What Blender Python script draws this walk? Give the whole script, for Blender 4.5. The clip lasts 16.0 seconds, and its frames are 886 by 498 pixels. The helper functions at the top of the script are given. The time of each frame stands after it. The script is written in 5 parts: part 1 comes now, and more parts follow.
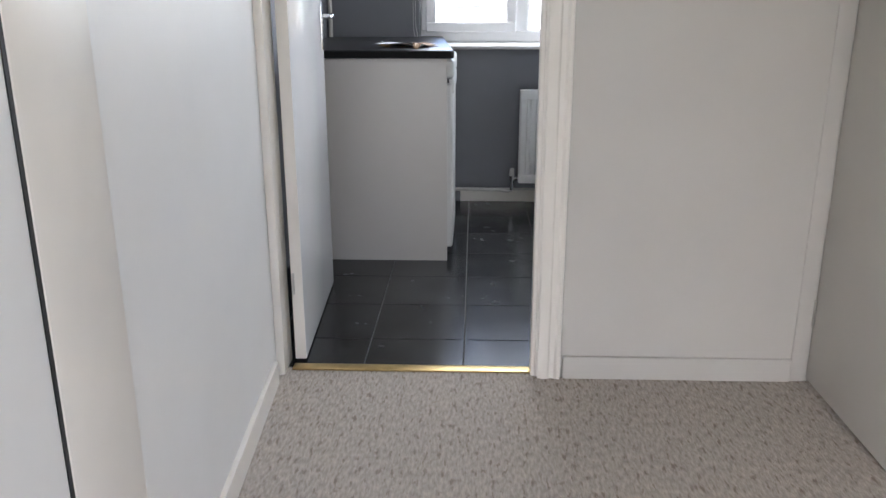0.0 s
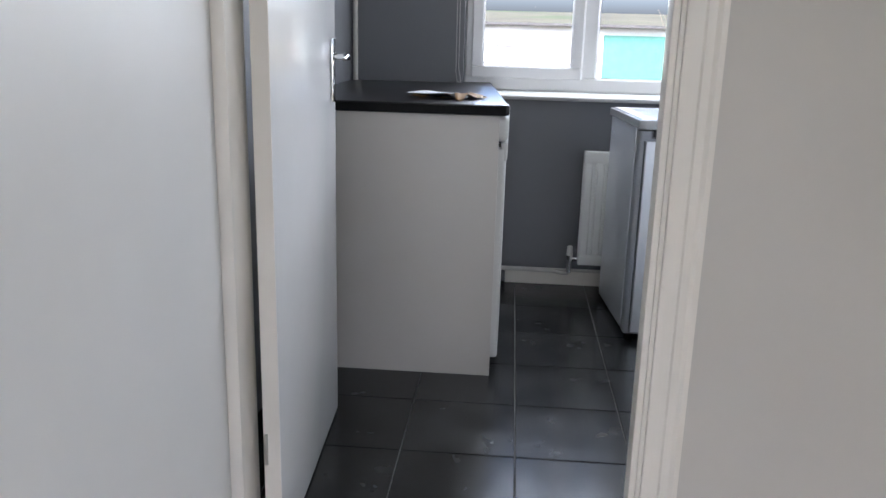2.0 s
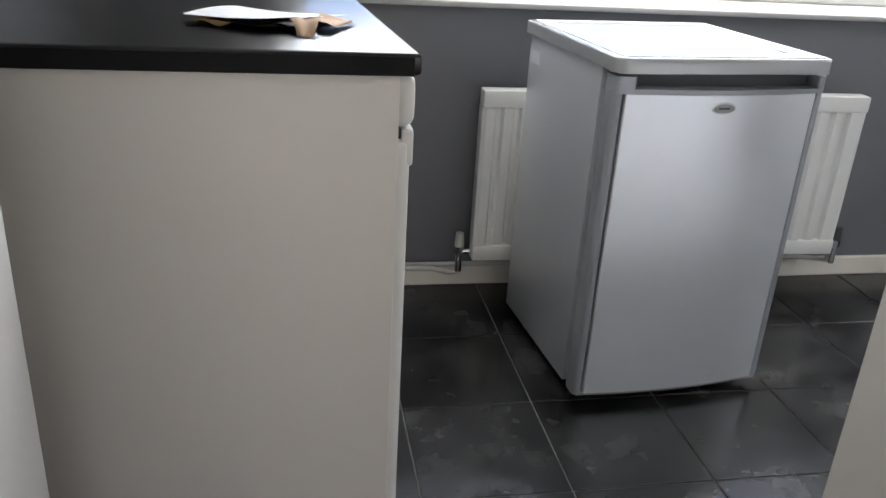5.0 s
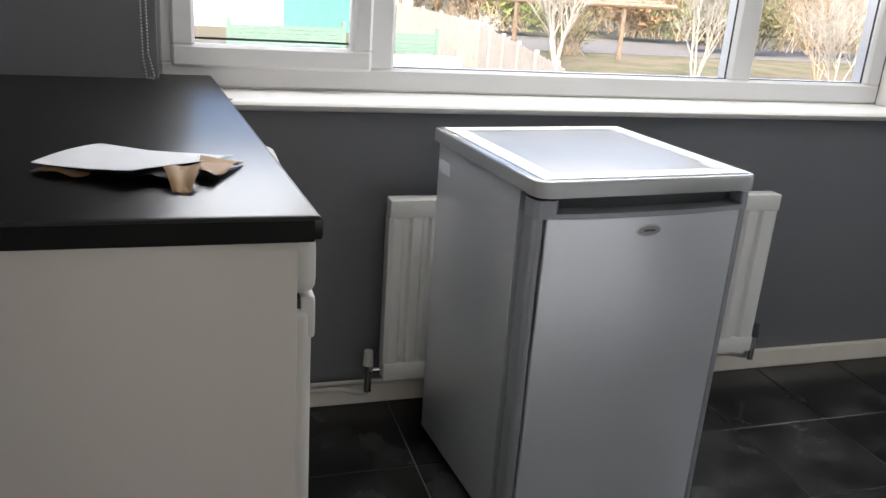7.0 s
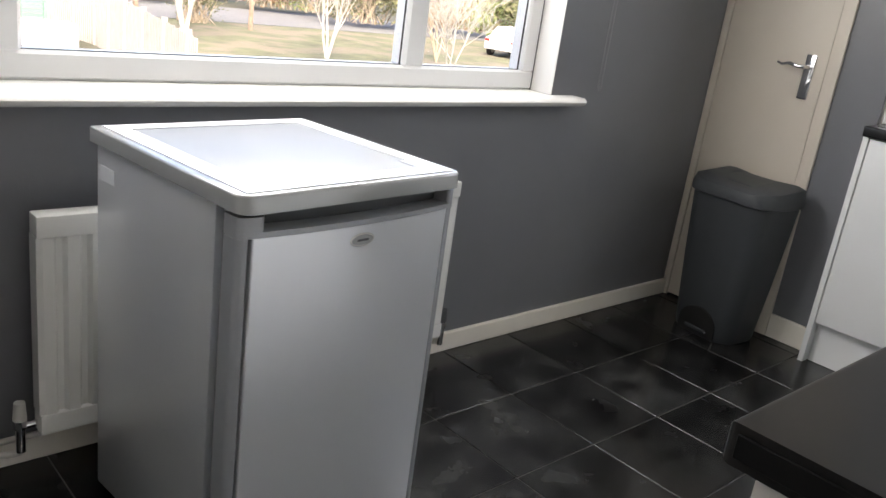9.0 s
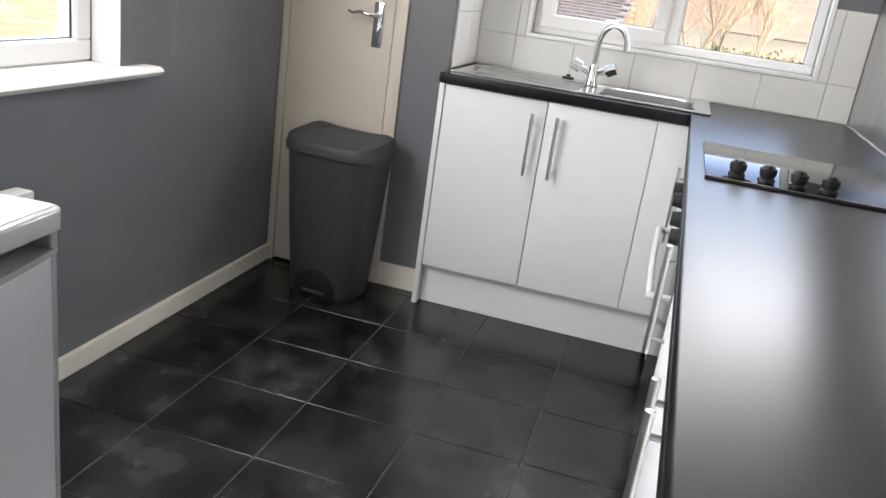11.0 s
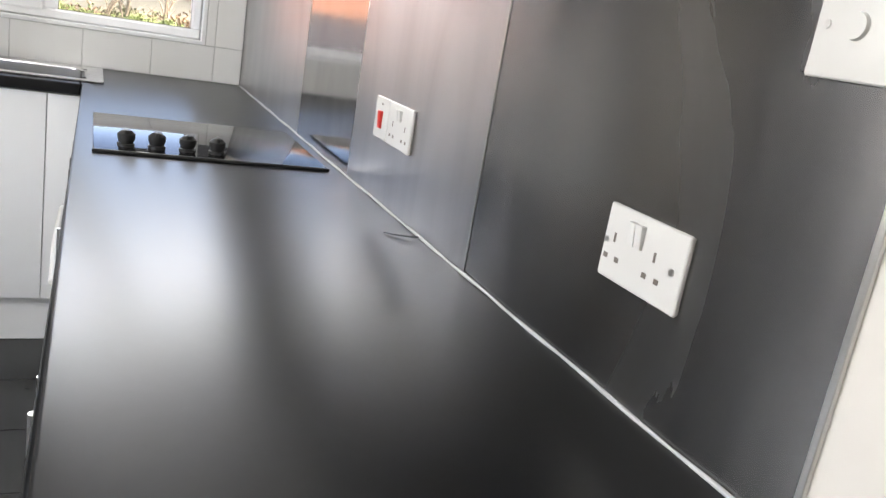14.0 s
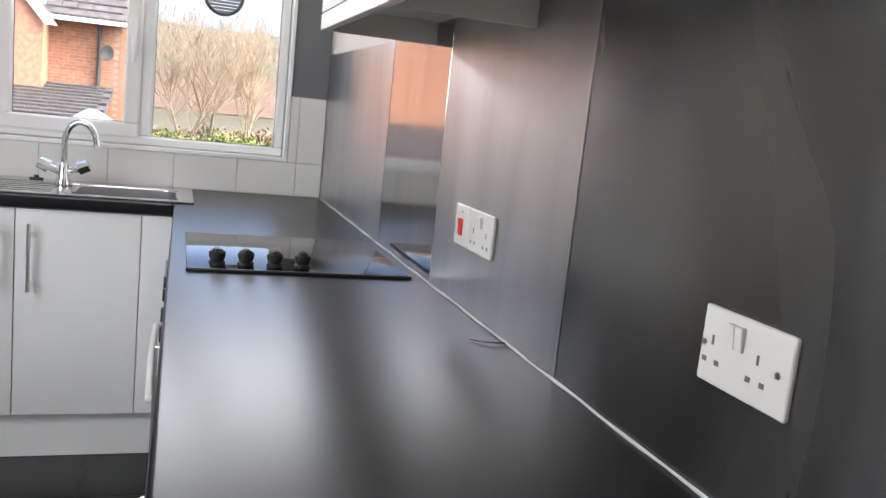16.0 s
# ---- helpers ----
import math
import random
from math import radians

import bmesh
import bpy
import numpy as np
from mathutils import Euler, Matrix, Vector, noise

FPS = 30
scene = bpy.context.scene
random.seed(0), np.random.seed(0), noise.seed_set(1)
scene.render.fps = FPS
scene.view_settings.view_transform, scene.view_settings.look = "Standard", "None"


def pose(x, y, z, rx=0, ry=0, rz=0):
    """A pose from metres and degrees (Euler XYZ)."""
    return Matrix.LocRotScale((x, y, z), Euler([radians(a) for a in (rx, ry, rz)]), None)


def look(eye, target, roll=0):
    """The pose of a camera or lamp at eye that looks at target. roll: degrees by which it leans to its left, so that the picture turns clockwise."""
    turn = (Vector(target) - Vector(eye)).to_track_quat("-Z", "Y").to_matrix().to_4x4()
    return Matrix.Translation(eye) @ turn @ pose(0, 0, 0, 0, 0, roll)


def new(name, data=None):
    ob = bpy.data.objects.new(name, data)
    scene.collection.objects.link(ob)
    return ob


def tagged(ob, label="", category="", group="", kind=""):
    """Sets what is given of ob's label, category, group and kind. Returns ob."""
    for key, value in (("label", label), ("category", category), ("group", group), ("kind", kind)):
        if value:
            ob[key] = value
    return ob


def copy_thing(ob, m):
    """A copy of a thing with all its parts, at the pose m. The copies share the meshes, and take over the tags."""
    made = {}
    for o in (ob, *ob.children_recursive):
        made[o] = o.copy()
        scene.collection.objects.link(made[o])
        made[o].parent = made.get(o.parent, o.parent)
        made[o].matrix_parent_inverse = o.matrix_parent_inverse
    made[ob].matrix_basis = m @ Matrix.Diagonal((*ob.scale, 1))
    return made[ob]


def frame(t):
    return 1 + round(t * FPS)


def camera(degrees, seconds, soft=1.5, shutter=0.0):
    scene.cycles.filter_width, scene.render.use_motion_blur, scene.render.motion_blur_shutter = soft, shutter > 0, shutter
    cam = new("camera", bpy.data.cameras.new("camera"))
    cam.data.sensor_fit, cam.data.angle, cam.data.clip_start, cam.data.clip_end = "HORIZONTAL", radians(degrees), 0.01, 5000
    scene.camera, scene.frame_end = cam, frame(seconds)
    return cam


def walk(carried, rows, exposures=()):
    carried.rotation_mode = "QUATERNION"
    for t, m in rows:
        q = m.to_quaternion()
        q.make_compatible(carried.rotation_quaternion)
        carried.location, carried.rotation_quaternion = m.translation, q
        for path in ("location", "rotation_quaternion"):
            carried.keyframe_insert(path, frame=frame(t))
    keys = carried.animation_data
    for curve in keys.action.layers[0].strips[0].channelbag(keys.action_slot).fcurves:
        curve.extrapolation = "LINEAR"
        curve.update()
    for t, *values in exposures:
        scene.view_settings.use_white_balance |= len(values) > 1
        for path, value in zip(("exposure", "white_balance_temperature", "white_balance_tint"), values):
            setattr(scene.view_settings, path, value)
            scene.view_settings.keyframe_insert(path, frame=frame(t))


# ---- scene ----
cam = camera(56.8, 16.0)
PATH = [
    (0, (0.577, -2.413, 1.153), (0.504, -0.504, 0.56), -0.1),
    (0.5, (0.536, -2.259, 1.187), (0.462, -0.335, 0.644), -0.4),
    (1, (0.558, -2.06, 1.169), (0.492, -0.131, 0.644), -0.3),
    (1.5, (0.577, -1.799, 1.152), (0.441, 0.13, 0.641), 1.4),
    (2, (0.496, -1.523, 1.15), (0.345, 0.405, 0.638), 1.5),
    (2.5, (0.471, -1.231, 1.123), (0.333, 0.695, 0.602), 0.9),
    (3, (0.432, -0.922, 1.117), (0.315, 0.983, 0.52), 1.0),
    (3.2, (0.394, -0.817, 1.132), (0.284, 1.083, 0.517), 0.9),
    (5.3, (0.302, -0.017, 1.147), (0.723, 1.767, 0.348), 4.0),
    (5.5, (0.306, 0.016, 1.158), (0.755, 1.793, 0.359), 4.2),
    (6, (0.347, 0.099, 1.187), (0.818, 1.882, 0.415), 4.0),
    (6.5, (0.345, 0.139, 1.219), (0.86, 1.957, 0.564), 3.9),
    (7, (0.333, 0.149, 1.229), (0.92, 1.948, 0.581), 4.1),
    (7.5, (0.349, 0.157, 1.228), (0.964, 1.951, 0.595), 4.4),
    (8, (0.347, 0.227, 1.227), (1.104, 1.971, 0.603), 5.8),
    (8.5, (0.327, 0.325, 1.229), (1.424, 1.876, 0.603), 8.0),
    (9, (0.333, 0.399, 1.234), (1.65, 1.767, 0.606), 8.0),
    (9.2, (0.353, 0.432, 1.229), (1.73, 1.743, 0.611), 8.0),
    (11.3, (0.473, 0.722, 1.286), (2.344, 1.033, 0.651), 8.4),
    (11.5, (0.478, 0.716, 1.286), (2.364, 0.941, 0.658), 8.6),
    (12, (0.475, 0.72, 1.288), (2.38, 0.717, 0.678), 9.0),
    (12.5, (0.47, 0.704, 1.285), (2.363, 0.42, 0.704), 8.9),
    (13, (0.461, 0.675, 1.294), (2.314, 0.171, 0.735), 9.6),
    (13.5, (0.461, 0.64, 1.305), (2.256, -0.058, 0.766), 9.8),
    (14, (0.46, 0.623, 1.312), (2.212, -0.186, 0.788), 9.7),
    (14.5, (0.462, 0.622, 1.31), (2.214, -0.197, 0.802), 9.0),
    (15, (0.465, 0.622, 1.32), (2.269, -0.154, 0.942), 7.6),
    (15.5, (0.465, 0.626, 1.323), (2.306, -0.087, 1.005), 6.8),
    (16, (0.467, 0.641, 1.323), (2.34, 0.013, 1.008), 6.0),
]
walk(cam, [(t, look(eye, target, roll)) for t, eye, target, roll in PATH],
     exposures=[(0.0, 2.98, 5900, 10), (1.0, 2.75, 5800, 10), (2.0, 2.8, 5800, 10), (3.2, 2.85, 5850, 10), (5.5, 3.1, 6500, 10), (6.0, 3.05, 6500, 10), (6.5, 2.6, 6500, 10), (7.0, 2.5, 6550, 10), (9.2, 2.85, 6700, 10), (11.3, 3.2, 6600, 10), (14.5, 3.15, 6600, 10), (16.0, 2.75, 6500, 10)])

# ---- world and light ----
world = bpy.data.worlds.new("sky")
scene.world = world
world.use_nodes = True
wn = world.node_tree
sky = wn.nodes.new("ShaderNodeTexSky")
sky.sky_type = 'NISHITA'
sky.sun_disc = False
sky.sun_elevation = radians(48)
sky.sun_rotation = radians(208)
sky.air_density = 0.6
sky.dust_density = 6.0
wn.links.new(sky.outputs[0], wn.nodes["Background"].inputs[0])
wn.nodes["Background"].inputs[1].default_value = 0.14
sun_data = bpy.data.lights.new("sun", 'SUN')
sun_data.energy = 0.5
sun_data.angle = radians(15)
sun_data.color = (1.0, 0.96, 0.9)
sun = new("sun", sun_data)
sun.matrix_world = look((-4.7, -8.83, 11.1), (0, 0, 0))

# area lamps added at unseen openings behind the walker, standing in for daylight
hall_light = bpy.data.lights.new("hall_daylight", 'AREA')
hall_light.shape, hall_light.size, hall_light.size_y = 'RECTANGLE', 0.7, 1.8
hall_light.energy = 0.6
hall_light.color = (0.95, 0.98, 1.0)
new("hall_daylight", hall_light).matrix_world = look((1.15, -4.24, 1.25), (0.1, -1.0, 1.1))
side_light = bpy.data.lights.new("side_room_daylight", 'AREA')
side_light.shape, side_light.size, side_light.size_y = 'RECTANGLE', 0.9, 1.7
side_light.energy = 1.15
side_light.color = (0.96, 0.98, 1.0)
new("side_room_daylight", side_light).matrix_world = look((1.74, -2.9, 1.2), (0, -2.7, 1.2))

# sky light through the upper part of the two kitchen windows
for nm, w, h, watts, eye, target in (("window_daylight", 2.1, 0.7, 6.4, (1.4, 2.34, 1.69), (1.4, 0.0, 1.0)),
                                     ("window_daylight", 0.95, 0.27, 1.6, (3.985, 0.78, 1.90), (1.5, 0.9, 1.2))):
    ld = bpy.data.lights.new(nm, 'AREA')
    ld.shape, ld.size, ld.size_y, ld.energy = 'RECTANGLE', w, h, watts
    ld.color = (1.0, 0.98, 0.95)
    new(nm, ld).matrix_world = look(eye, target)


# ---- materials ----
def material(name, base=(0.8, 0.8, 0.8), rough=0.5, metal=0.0, var=0.06, scale=6.0, bump=0.0, bump_scale=80.0,
             spec=0.5, coat=0.0, rvar=0.0, second=None, second_at=0.55, second_scale=None, stretch=(1, 1, 1), island=0.0, second_w=0.14):
    m = bpy.data.materials.new(name)
    m.use_nodes = True
    nt = m.node_tree
    b = nt.nodes["Principled BSDF"]
    L = nt.links.new
    co = nt.nodes.new("ShaderNodeTexCoord")
    mp = nt.nodes.new("ShaderNodeMapping")
    mp.inputs["Scale"].default_value = stretch
    geo = nt.nodes.new("ShaderNodeNewGeometry")
    L(geo.outputs["Position"], mp.inputs[0])
    n1 = nt.nodes.new("ShaderNodeTexNoise")
    n1.inputs["Scale"].default_value = scale
    n1.inputs["Detail"].default_value = 6
    L(mp.outputs[0], n1.inputs["Vector"])
    lo = [max(0, c * (1 - var)) for c in base]
    hi = [min(1, c * (1 + var)) for c in base]
    ramp = nt.nodes.new("ShaderNodeValToRGB")
    ramp.color_ramp.elements[0].position = 0.3
    ramp.color_ramp.elements[0].color = (*lo, 1)
    ramp.color_ramp.elements[1].position = 0.7
    ramp.color_ramp.elements[1].color = (*hi, 1)
    L(n1.outputs["Fac"], ramp.inputs[0])
    col = ramp.outputs[0]
    if second:
        n2 = nt.nodes.new("ShaderNodeTexNoise")
        n2.inputs["Scale"].default_value = second_scale or scale * 4
        n2.inputs["Detail"].default_value = 5
        L(mp.outputs[0], n2.inputs["Vector"])
        r2 = nt.nodes.new("ShaderNodeValToRGB")
        r2.color_ramp.interpolation = 'EASE'
        r2.color_ramp.elements[0].position = second_at
        r2.color_ramp.elements[1].position = min(1, second_at + second_w)
        L(n2.outputs["Fac"], r2.inputs[0])
        mx = nt.nodes.new("ShaderNodeMix")
        mx.data_type = 'RGBA'
        L(r2.outputs[0], mx.inputs[0])
        L(col, mx.inputs[6])
        mx.inputs[7].default_value = (*second, 1)
        col = mx.outputs[2]
    if island:
        oi = nt.nodes.new("ShaderNodeObjectInfo")
        hv = nt.nodes.new("ShaderNodeHueSaturation")
        mr = nt.nodes.new("ShaderNodeMapRange")
        mr.inputs[3].default_value = 1 - island
        mr.inputs[4].default_value = 1 + island
        L(oi.outputs["Random"], mr.inputs[0])
        L(mr.outputs[0], hv.inputs["Value"])
        L(col, hv.inputs["Color"])
        col = hv.outputs[0]
    L(col, b.inputs["Base Color"])
    b.inputs["Roughness"].default_value = rough
    b.inputs["Metallic"].default_value = metal
    b.inputs["Specular IOR Level"].default_value = spec
    b.inputs["Coat Weight"].default_value = coat
    b.inputs["Coat Roughness"].default_value = 0.15
    if rvar:
        n3 = nt.nodes.new("ShaderNodeTexNoise")
        n3.inputs["Scale"].default_value = scale * 1.7
        n3.inputs["Detail"].default_value = 4
        L(mp.outputs[0], n3.inputs["Vector"])
        m3 = nt.nodes.new("ShaderNodeMapRange")
        m3.inputs[1].default_value = 0.3
        m3.inputs[2].default_value = 0.7
        m3.inputs[3].default_value = max(0.02, rough - rvar)
        m3.inputs[4].default_value = min(1, rough + rvar)
        L(n3.outputs["Fac"], m3.inputs[0])
        L(m3.outputs[0], b.inputs["Roughness"])
    if bump:
        n4 = nt.nodes.new("ShaderNodeTexNoise")
        n4.inputs["Scale"].default_value = bump_scale
        n4.inputs["Detail"].default_value = 3
        L(mp.outputs[0], n4.inputs["Vector"])
        bp = nt.nodes.new("ShaderNodeBump")
        bp.inputs["Strength"].default_value = bump
        bp.inputs["Distance"].default_value = 0.004
        L(n4.outputs["Fac"], bp.inputs["Height"])
        L(bp.outputs[0], b.inputs["Normal"])
    return m


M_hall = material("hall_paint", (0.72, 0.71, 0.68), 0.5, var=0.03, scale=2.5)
# darker and warmer than hall_paint, for the doorway wall and the east side
M_hall_darker = material("hall_paint_darker_cream", (0.55, 0.525, 0.48), 0.5, var=0.03, scale=2.5)
M_gloss = material("gloss_paint", (0.76, 0.72, 0.65), 0.32, var=0.04, scale=5)
M_doorwhite = material("door_gloss_white", (0.78, 0.78, 0.77), 0.16, var=0.02, scale=3, bump=0.06, bump_scale=14)
M_cream = material("cream_door_paint", (0.66, 0.60, 0.52), 0.4, var=0.03, scale=4, bump=0.05, bump_scale=40)
M_grey = material("grey_wall_paint", (0.155, 0.159, 0.174), 0.45, var=0.05, scale=2.2, bump=0.1, bump_scale=90, rvar=0.08)
M_ceil = material("ceiling_paint", (0.8, 0.8, 0.79), 0.8, var=0.02, scale=3)
M_carpet = material("carpet_pile", (0.45, 0.405, 0.355), 0.95, var=0.25, scale=130, bump=1.0, bump_scale=260, spec=0.1,
                    second=(0.27, 0.225, 0.185), second_at=0.55, second_scale=80, stretch=(1, 0.28, 1))
M_tile = material("vinyl_slate_tile", (0.004, 0.004, 0.0045), 0.24, var=0.35, scale=5, rvar=0.04, spec=0.42,
                  second=(0.034, 0.035, 0.035), second_at=0.36, second_scale=7, island=0.3, second_w=0.4)
M_joint = material("tile_joint", (0.12, 0.118, 0.113), 0.7, var=0.15, scale=20)
M_black = material("black_laminate", (0.004, 0.004, 0.0045), 0.29, var=0.25, scale=60, spec=0.38)
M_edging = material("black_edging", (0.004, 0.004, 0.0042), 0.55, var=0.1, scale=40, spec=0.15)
M_white = material("white_laminate", (0.74, 0.75, 0.75), 0.3, var=0.015, scale=3)
M_panel = material("cream_laminate", (0.47, 0.445, 0.41), 0.42, var=0.02, scale=3, bump=0.03, bump_scale=50)
M_plast = material("white_plastic", (0.53, 0.525, 0.50), 0.28, var=0.01, scale=5)
M_upvc = material("white_upvc", (0.82, 0.82, 0.82), 0.3, var=0.015, scale=5)
M_sill = material("sill_paint", (0.78, 0.77, 0.75), 0.25, var=0.02, scale=6, bump=0.04, bump_scale=20)
M_silver = material("silver_enamel", (0.69, 0.707, 0.74), 0.28, metal=0.6, var=0.02, scale=3)
M_silver_dark = material("silver_plastic", (0.29, 0.30, 0.32), 0.34, metal=0.3, var=0.02, scale=4)
M_lidside = material("lid_plastic", (0.36, 0.365, 0.37), 0.16, metal=0.3, var=0.02, scale=4)
M_gasket = material("grey_gasket", (0.06, 0.065, 0.07), 0.6, var=0.05)
M_tape = material("packing_tape", (0.42, 0.44, 0.48), 0.3, var=0.1, scale=40)
# rim whiter than lid_plastic: the window's reflection is put into its colour
M_rim_glare = material("lid_rim", (0.74, 0.74, 0.745), 0.22, var=0.01, scale=5)
M_lidtop = material("freezer_top", (0.26, 0.262, 0.265), 0.36, var=0.02, scale=5)


def steel_material(name, haze_lo, haze_hi, aniso, painted_light=1.0):
    """Sheet steel brushed sideways, with wiped arcs of dried polish that scatter the light."""
    m = material(name, (0.40, 0.39, 0.385), 0.16, metal=1.0, var=0.04, scale=1.6)
    nt = m.node_tree
    L = nt.links.new
    b = nt.nodes["Principled BSDF"]
    geo = nt.nodes.new("ShaderNodeNewGeometry")

    def mapped(loc, scl):
        mp = nt.nodes.new("ShaderNodeMapping")
        mp.inputs["Location"].default_value = loc
        mp.inputs["Scale"].default_value = scl
        L(geo.outputs["Position"], mp.inputs[0])
        return mp.outputs[0]

    def noise(vec, scale, detail, distortion):
        n = nt.nodes.new("ShaderNodeTexNoise")
        n.inputs["Scale"].default_value = scale
        n.inputs["Detail"].default_value = detail
        n.inputs["Distortion"].default_value = distortion
        L(vec, n.inputs["Vector"])
        return n.outputs["Fac"]

    def ranged(value, a, c, lo, hi):
        mr = nt.nodes.new("ShaderNodeMapRange")
        for k, v in zip((1, 2, 3, 4), (a, c, lo, hi)):
            mr.inputs[k].default_value = v
        L(value, mr.inputs[0])
        return mr.outputs[0]

    def times(p, q):
        mu = nt.nodes.new("ShaderNodeMath")
        mu.operation = 'MULTIPLY'
        L(p, mu.inputs[0])
        L(q, mu.inputs[1])
        return mu.outputs[0]

    wave = nt.nodes.new("ShaderNodeTexWave")
    wave.wave_type, wave.rings_direction = 'RINGS', 'SPHERICAL'
    wave.inputs["Scale"].default_value = 1.5
    wave.inputs["Distortion"].default_value = 4.0
    wave.inputs["Detail"].default_value = 1.0
    wave.inputs["Detail Scale"].default_value = 1.0
    L(mapped((-2.75, 0, -0.72), (1.5, 1.0, 0.6)), wave.inputs["Vector"])
    patch = ranged(noise(mapped((3.1, 0, 0.4), (1.6, 1.0, 0.9)), 1.5, 4.0, 1.5), 0.35, 0.75, 0.0, 1.0)
    arcs = times(ranged(wave.outputs["Fac"], 0.0, 1.0, 0.0, 1.0), patch)
    smear = noise(mapped((0, 0, 0), (2.2, 1.0, 0.6)), 1.6, 8.0, 2.5)
    L(ranged(smear, 0.3, 0.7, haze_lo, haze_hi), b.inputs["Roughness"])
    ramp = nt.nodes.new("ShaderNodeValToRGB")
    ramp.color_ramp.elements[0].position = 0.35
    ramp.color_ramp.elements[0].color = (0.30 * painted_light, 0.297 * painted_light, 0.297 * painted_light, 1)
    ramp.color_ramp.elements[1].position = 0.7
    ramp.color_ramp.elements[1].color = (0.38 * painted_light, 0.373 * painted_light, 0.37 * painted_light, 1)
    L(smear, ramp.inputs[0])
    mx = nt.nodes.new("ShaderNodeMix")
    mx.data_type = 'RGBA'
    L(ranged(arcs, 0.0, 1.0, 0.0, 0.22), mx.inputs[0])
    L(ramp.outputs[0], mx.inputs[6])
    mx.inputs[7].default_value = (0.48 * painted_light, 0.465 * painted_light, 0.455 * painted_light, 1)
    L(mx.outputs[2], b.inputs["Base Color"])
    tan = nt.nodes.new("ShaderNodeTangent")
    tan.direction_type, tan.axis = 'RADIAL', 'Z'
    L(tan.outputs[0], b.inputs["Tangent"])
    b.inputs["Anisotropic"].default_value = aniso
    b.inputs["Anisotropic Rotation"].default_value = 0.25
    return m


# last factor puts reflected light into the colour: west panel darker, others lighter
M_steel = steel_material("brushed_steel", 0.22, 0.29, 0.6, 0.85)
M_hazy_steel = steel_material("hazy_steel", 0.3, 0.37, 0.5, 1.4)
M_mirror_steel = steel_material("clear_steel", 0.07, 0.13, 0.2, 1.2)
M_sink = material("sink_steel", (0.6, 0.6, 0.6), 0.2, metal=1.0, var=0.04, scale=5, rvar=0.06)
M_chrome = material("chrome", (0.75, 0.75, 0.76), 0.08, metal=1.0, var=0.02)
M_satin = material("satin_nickel", (0.58, 0.57, 0.55), 0.28, metal=1.0, var=0.03)
M_brass = material("brass_strip", (0.55, 0.40, 0.17), 0.35, metal=1.0, var=0.1, scale=30)
M_bin = material("bin_plastic", (0.036, 0.04, 0.045), 0.5, var=0.05, scale=8, bump=0.05, bump_scale=200)
M_radi = material("radiator_enamel", (0.72, 0.72, 0.70), 0.35, var=0.02, scale=4)
M_dark = material("dark_rubber", (0.012, 0.012, 0.012), 0.5, var=0.1)
M_hobglass = material("hob_glass", (0.008, 0.008, 0.009), 0.04, var=0.05)
M_walltile = material("white_wall_tile", (0.72, 0.72, 0.70), 0.15, var=0.02, scale=4, bump=0.03, bump_scale=14)
M_grout = material("grout", (0.5, 0.5, 0.48), 0.8, var=0.08, scale=30)
M_sealant = material("white_sealant", (0.45, 0.45, 0.45), 0.5, var=0.05, scale=30)
M_paper = material("white_paper", (0.68, 0.70, 0.73), 0.6, var=0.03, scale=12)
M_kraft = material("brown_envelope", (0.31, 0.19, 0.09), 0.7, var=0.12, scale=14)
M_red = material("red_switch", (0.6, 0.03, 0.02), 0.35, var=0.03)
M_socket_hole = material("socket_hole", (0.12, 0.10, 0.085), 0.5, var=0.1)
M_chain = material("bead_chain", (0.5, 0.49, 0.47), 0.35, metal=0.3, var=0.05)
M_pipe = material("painted_pipe", (0.55, 0.53, 0.49), 0.4, var=0.06, scale=20)


def glass_material():
    m = bpy.data.materials.new("window_glass")
    m.use_nodes = True
    b = m.node_tree.nodes["Principled BSDF"]
    b.inputs["Base Color"].default_value = (0.97, 0.98, 0.98, 1)
    b.inputs["Roughness"].default_value = 0.0
    b.inputs["Transmission Weight"].default_value = 1.0
    b.inputs["IOR"].default_value = 1.02
    return m


M_glass = glass_material()


# ---- mesh helpers ----
def bx(bm, x0, x1, y0, y1, z0, z1, bevel=0.0, seg=2):
    r = bmesh.ops.create_cube(bm, size=1.0)
    vs = r["verts"]
    bmesh.ops.scale(bm, vec=(x1 - x0, y1 - y0, z1 - z0), verts=vs)
    bmesh.ops.translate(bm, vec=((x0 + x1) / 2, (y0 + y1) / 2, (z0 + z1) / 2), verts=vs)
    if bevel:
        es = list({e for v in vs for e in v.link_edges})
        bmesh.ops.bevel(bm, geom=es, offset=bevel, segments=seg, affect='EDGES', profile=0.6)
    return bm


def box(x0, x1, y0, y1, z0, z1, bevel=0.0, seg=2):
    return bx(bmesh.new(), x0, x1, y0, y1, z0, z1, bevel, seg)


def cyl(bm, a, b, r, r2=None, n=16):
    a, b = Vector(a), Vector(b)
    d = b - a
    m = Matrix.Translation((a + b) / 2) @ d.to_track_quat('Z', 'Y').to_matrix().to_4x4()
    bmesh.ops.create_cone(bm, cap_ends=True, segments=n, radius1=r, radius2=r if r2 is None else r2, depth=d.length, matrix=m)
    return bm


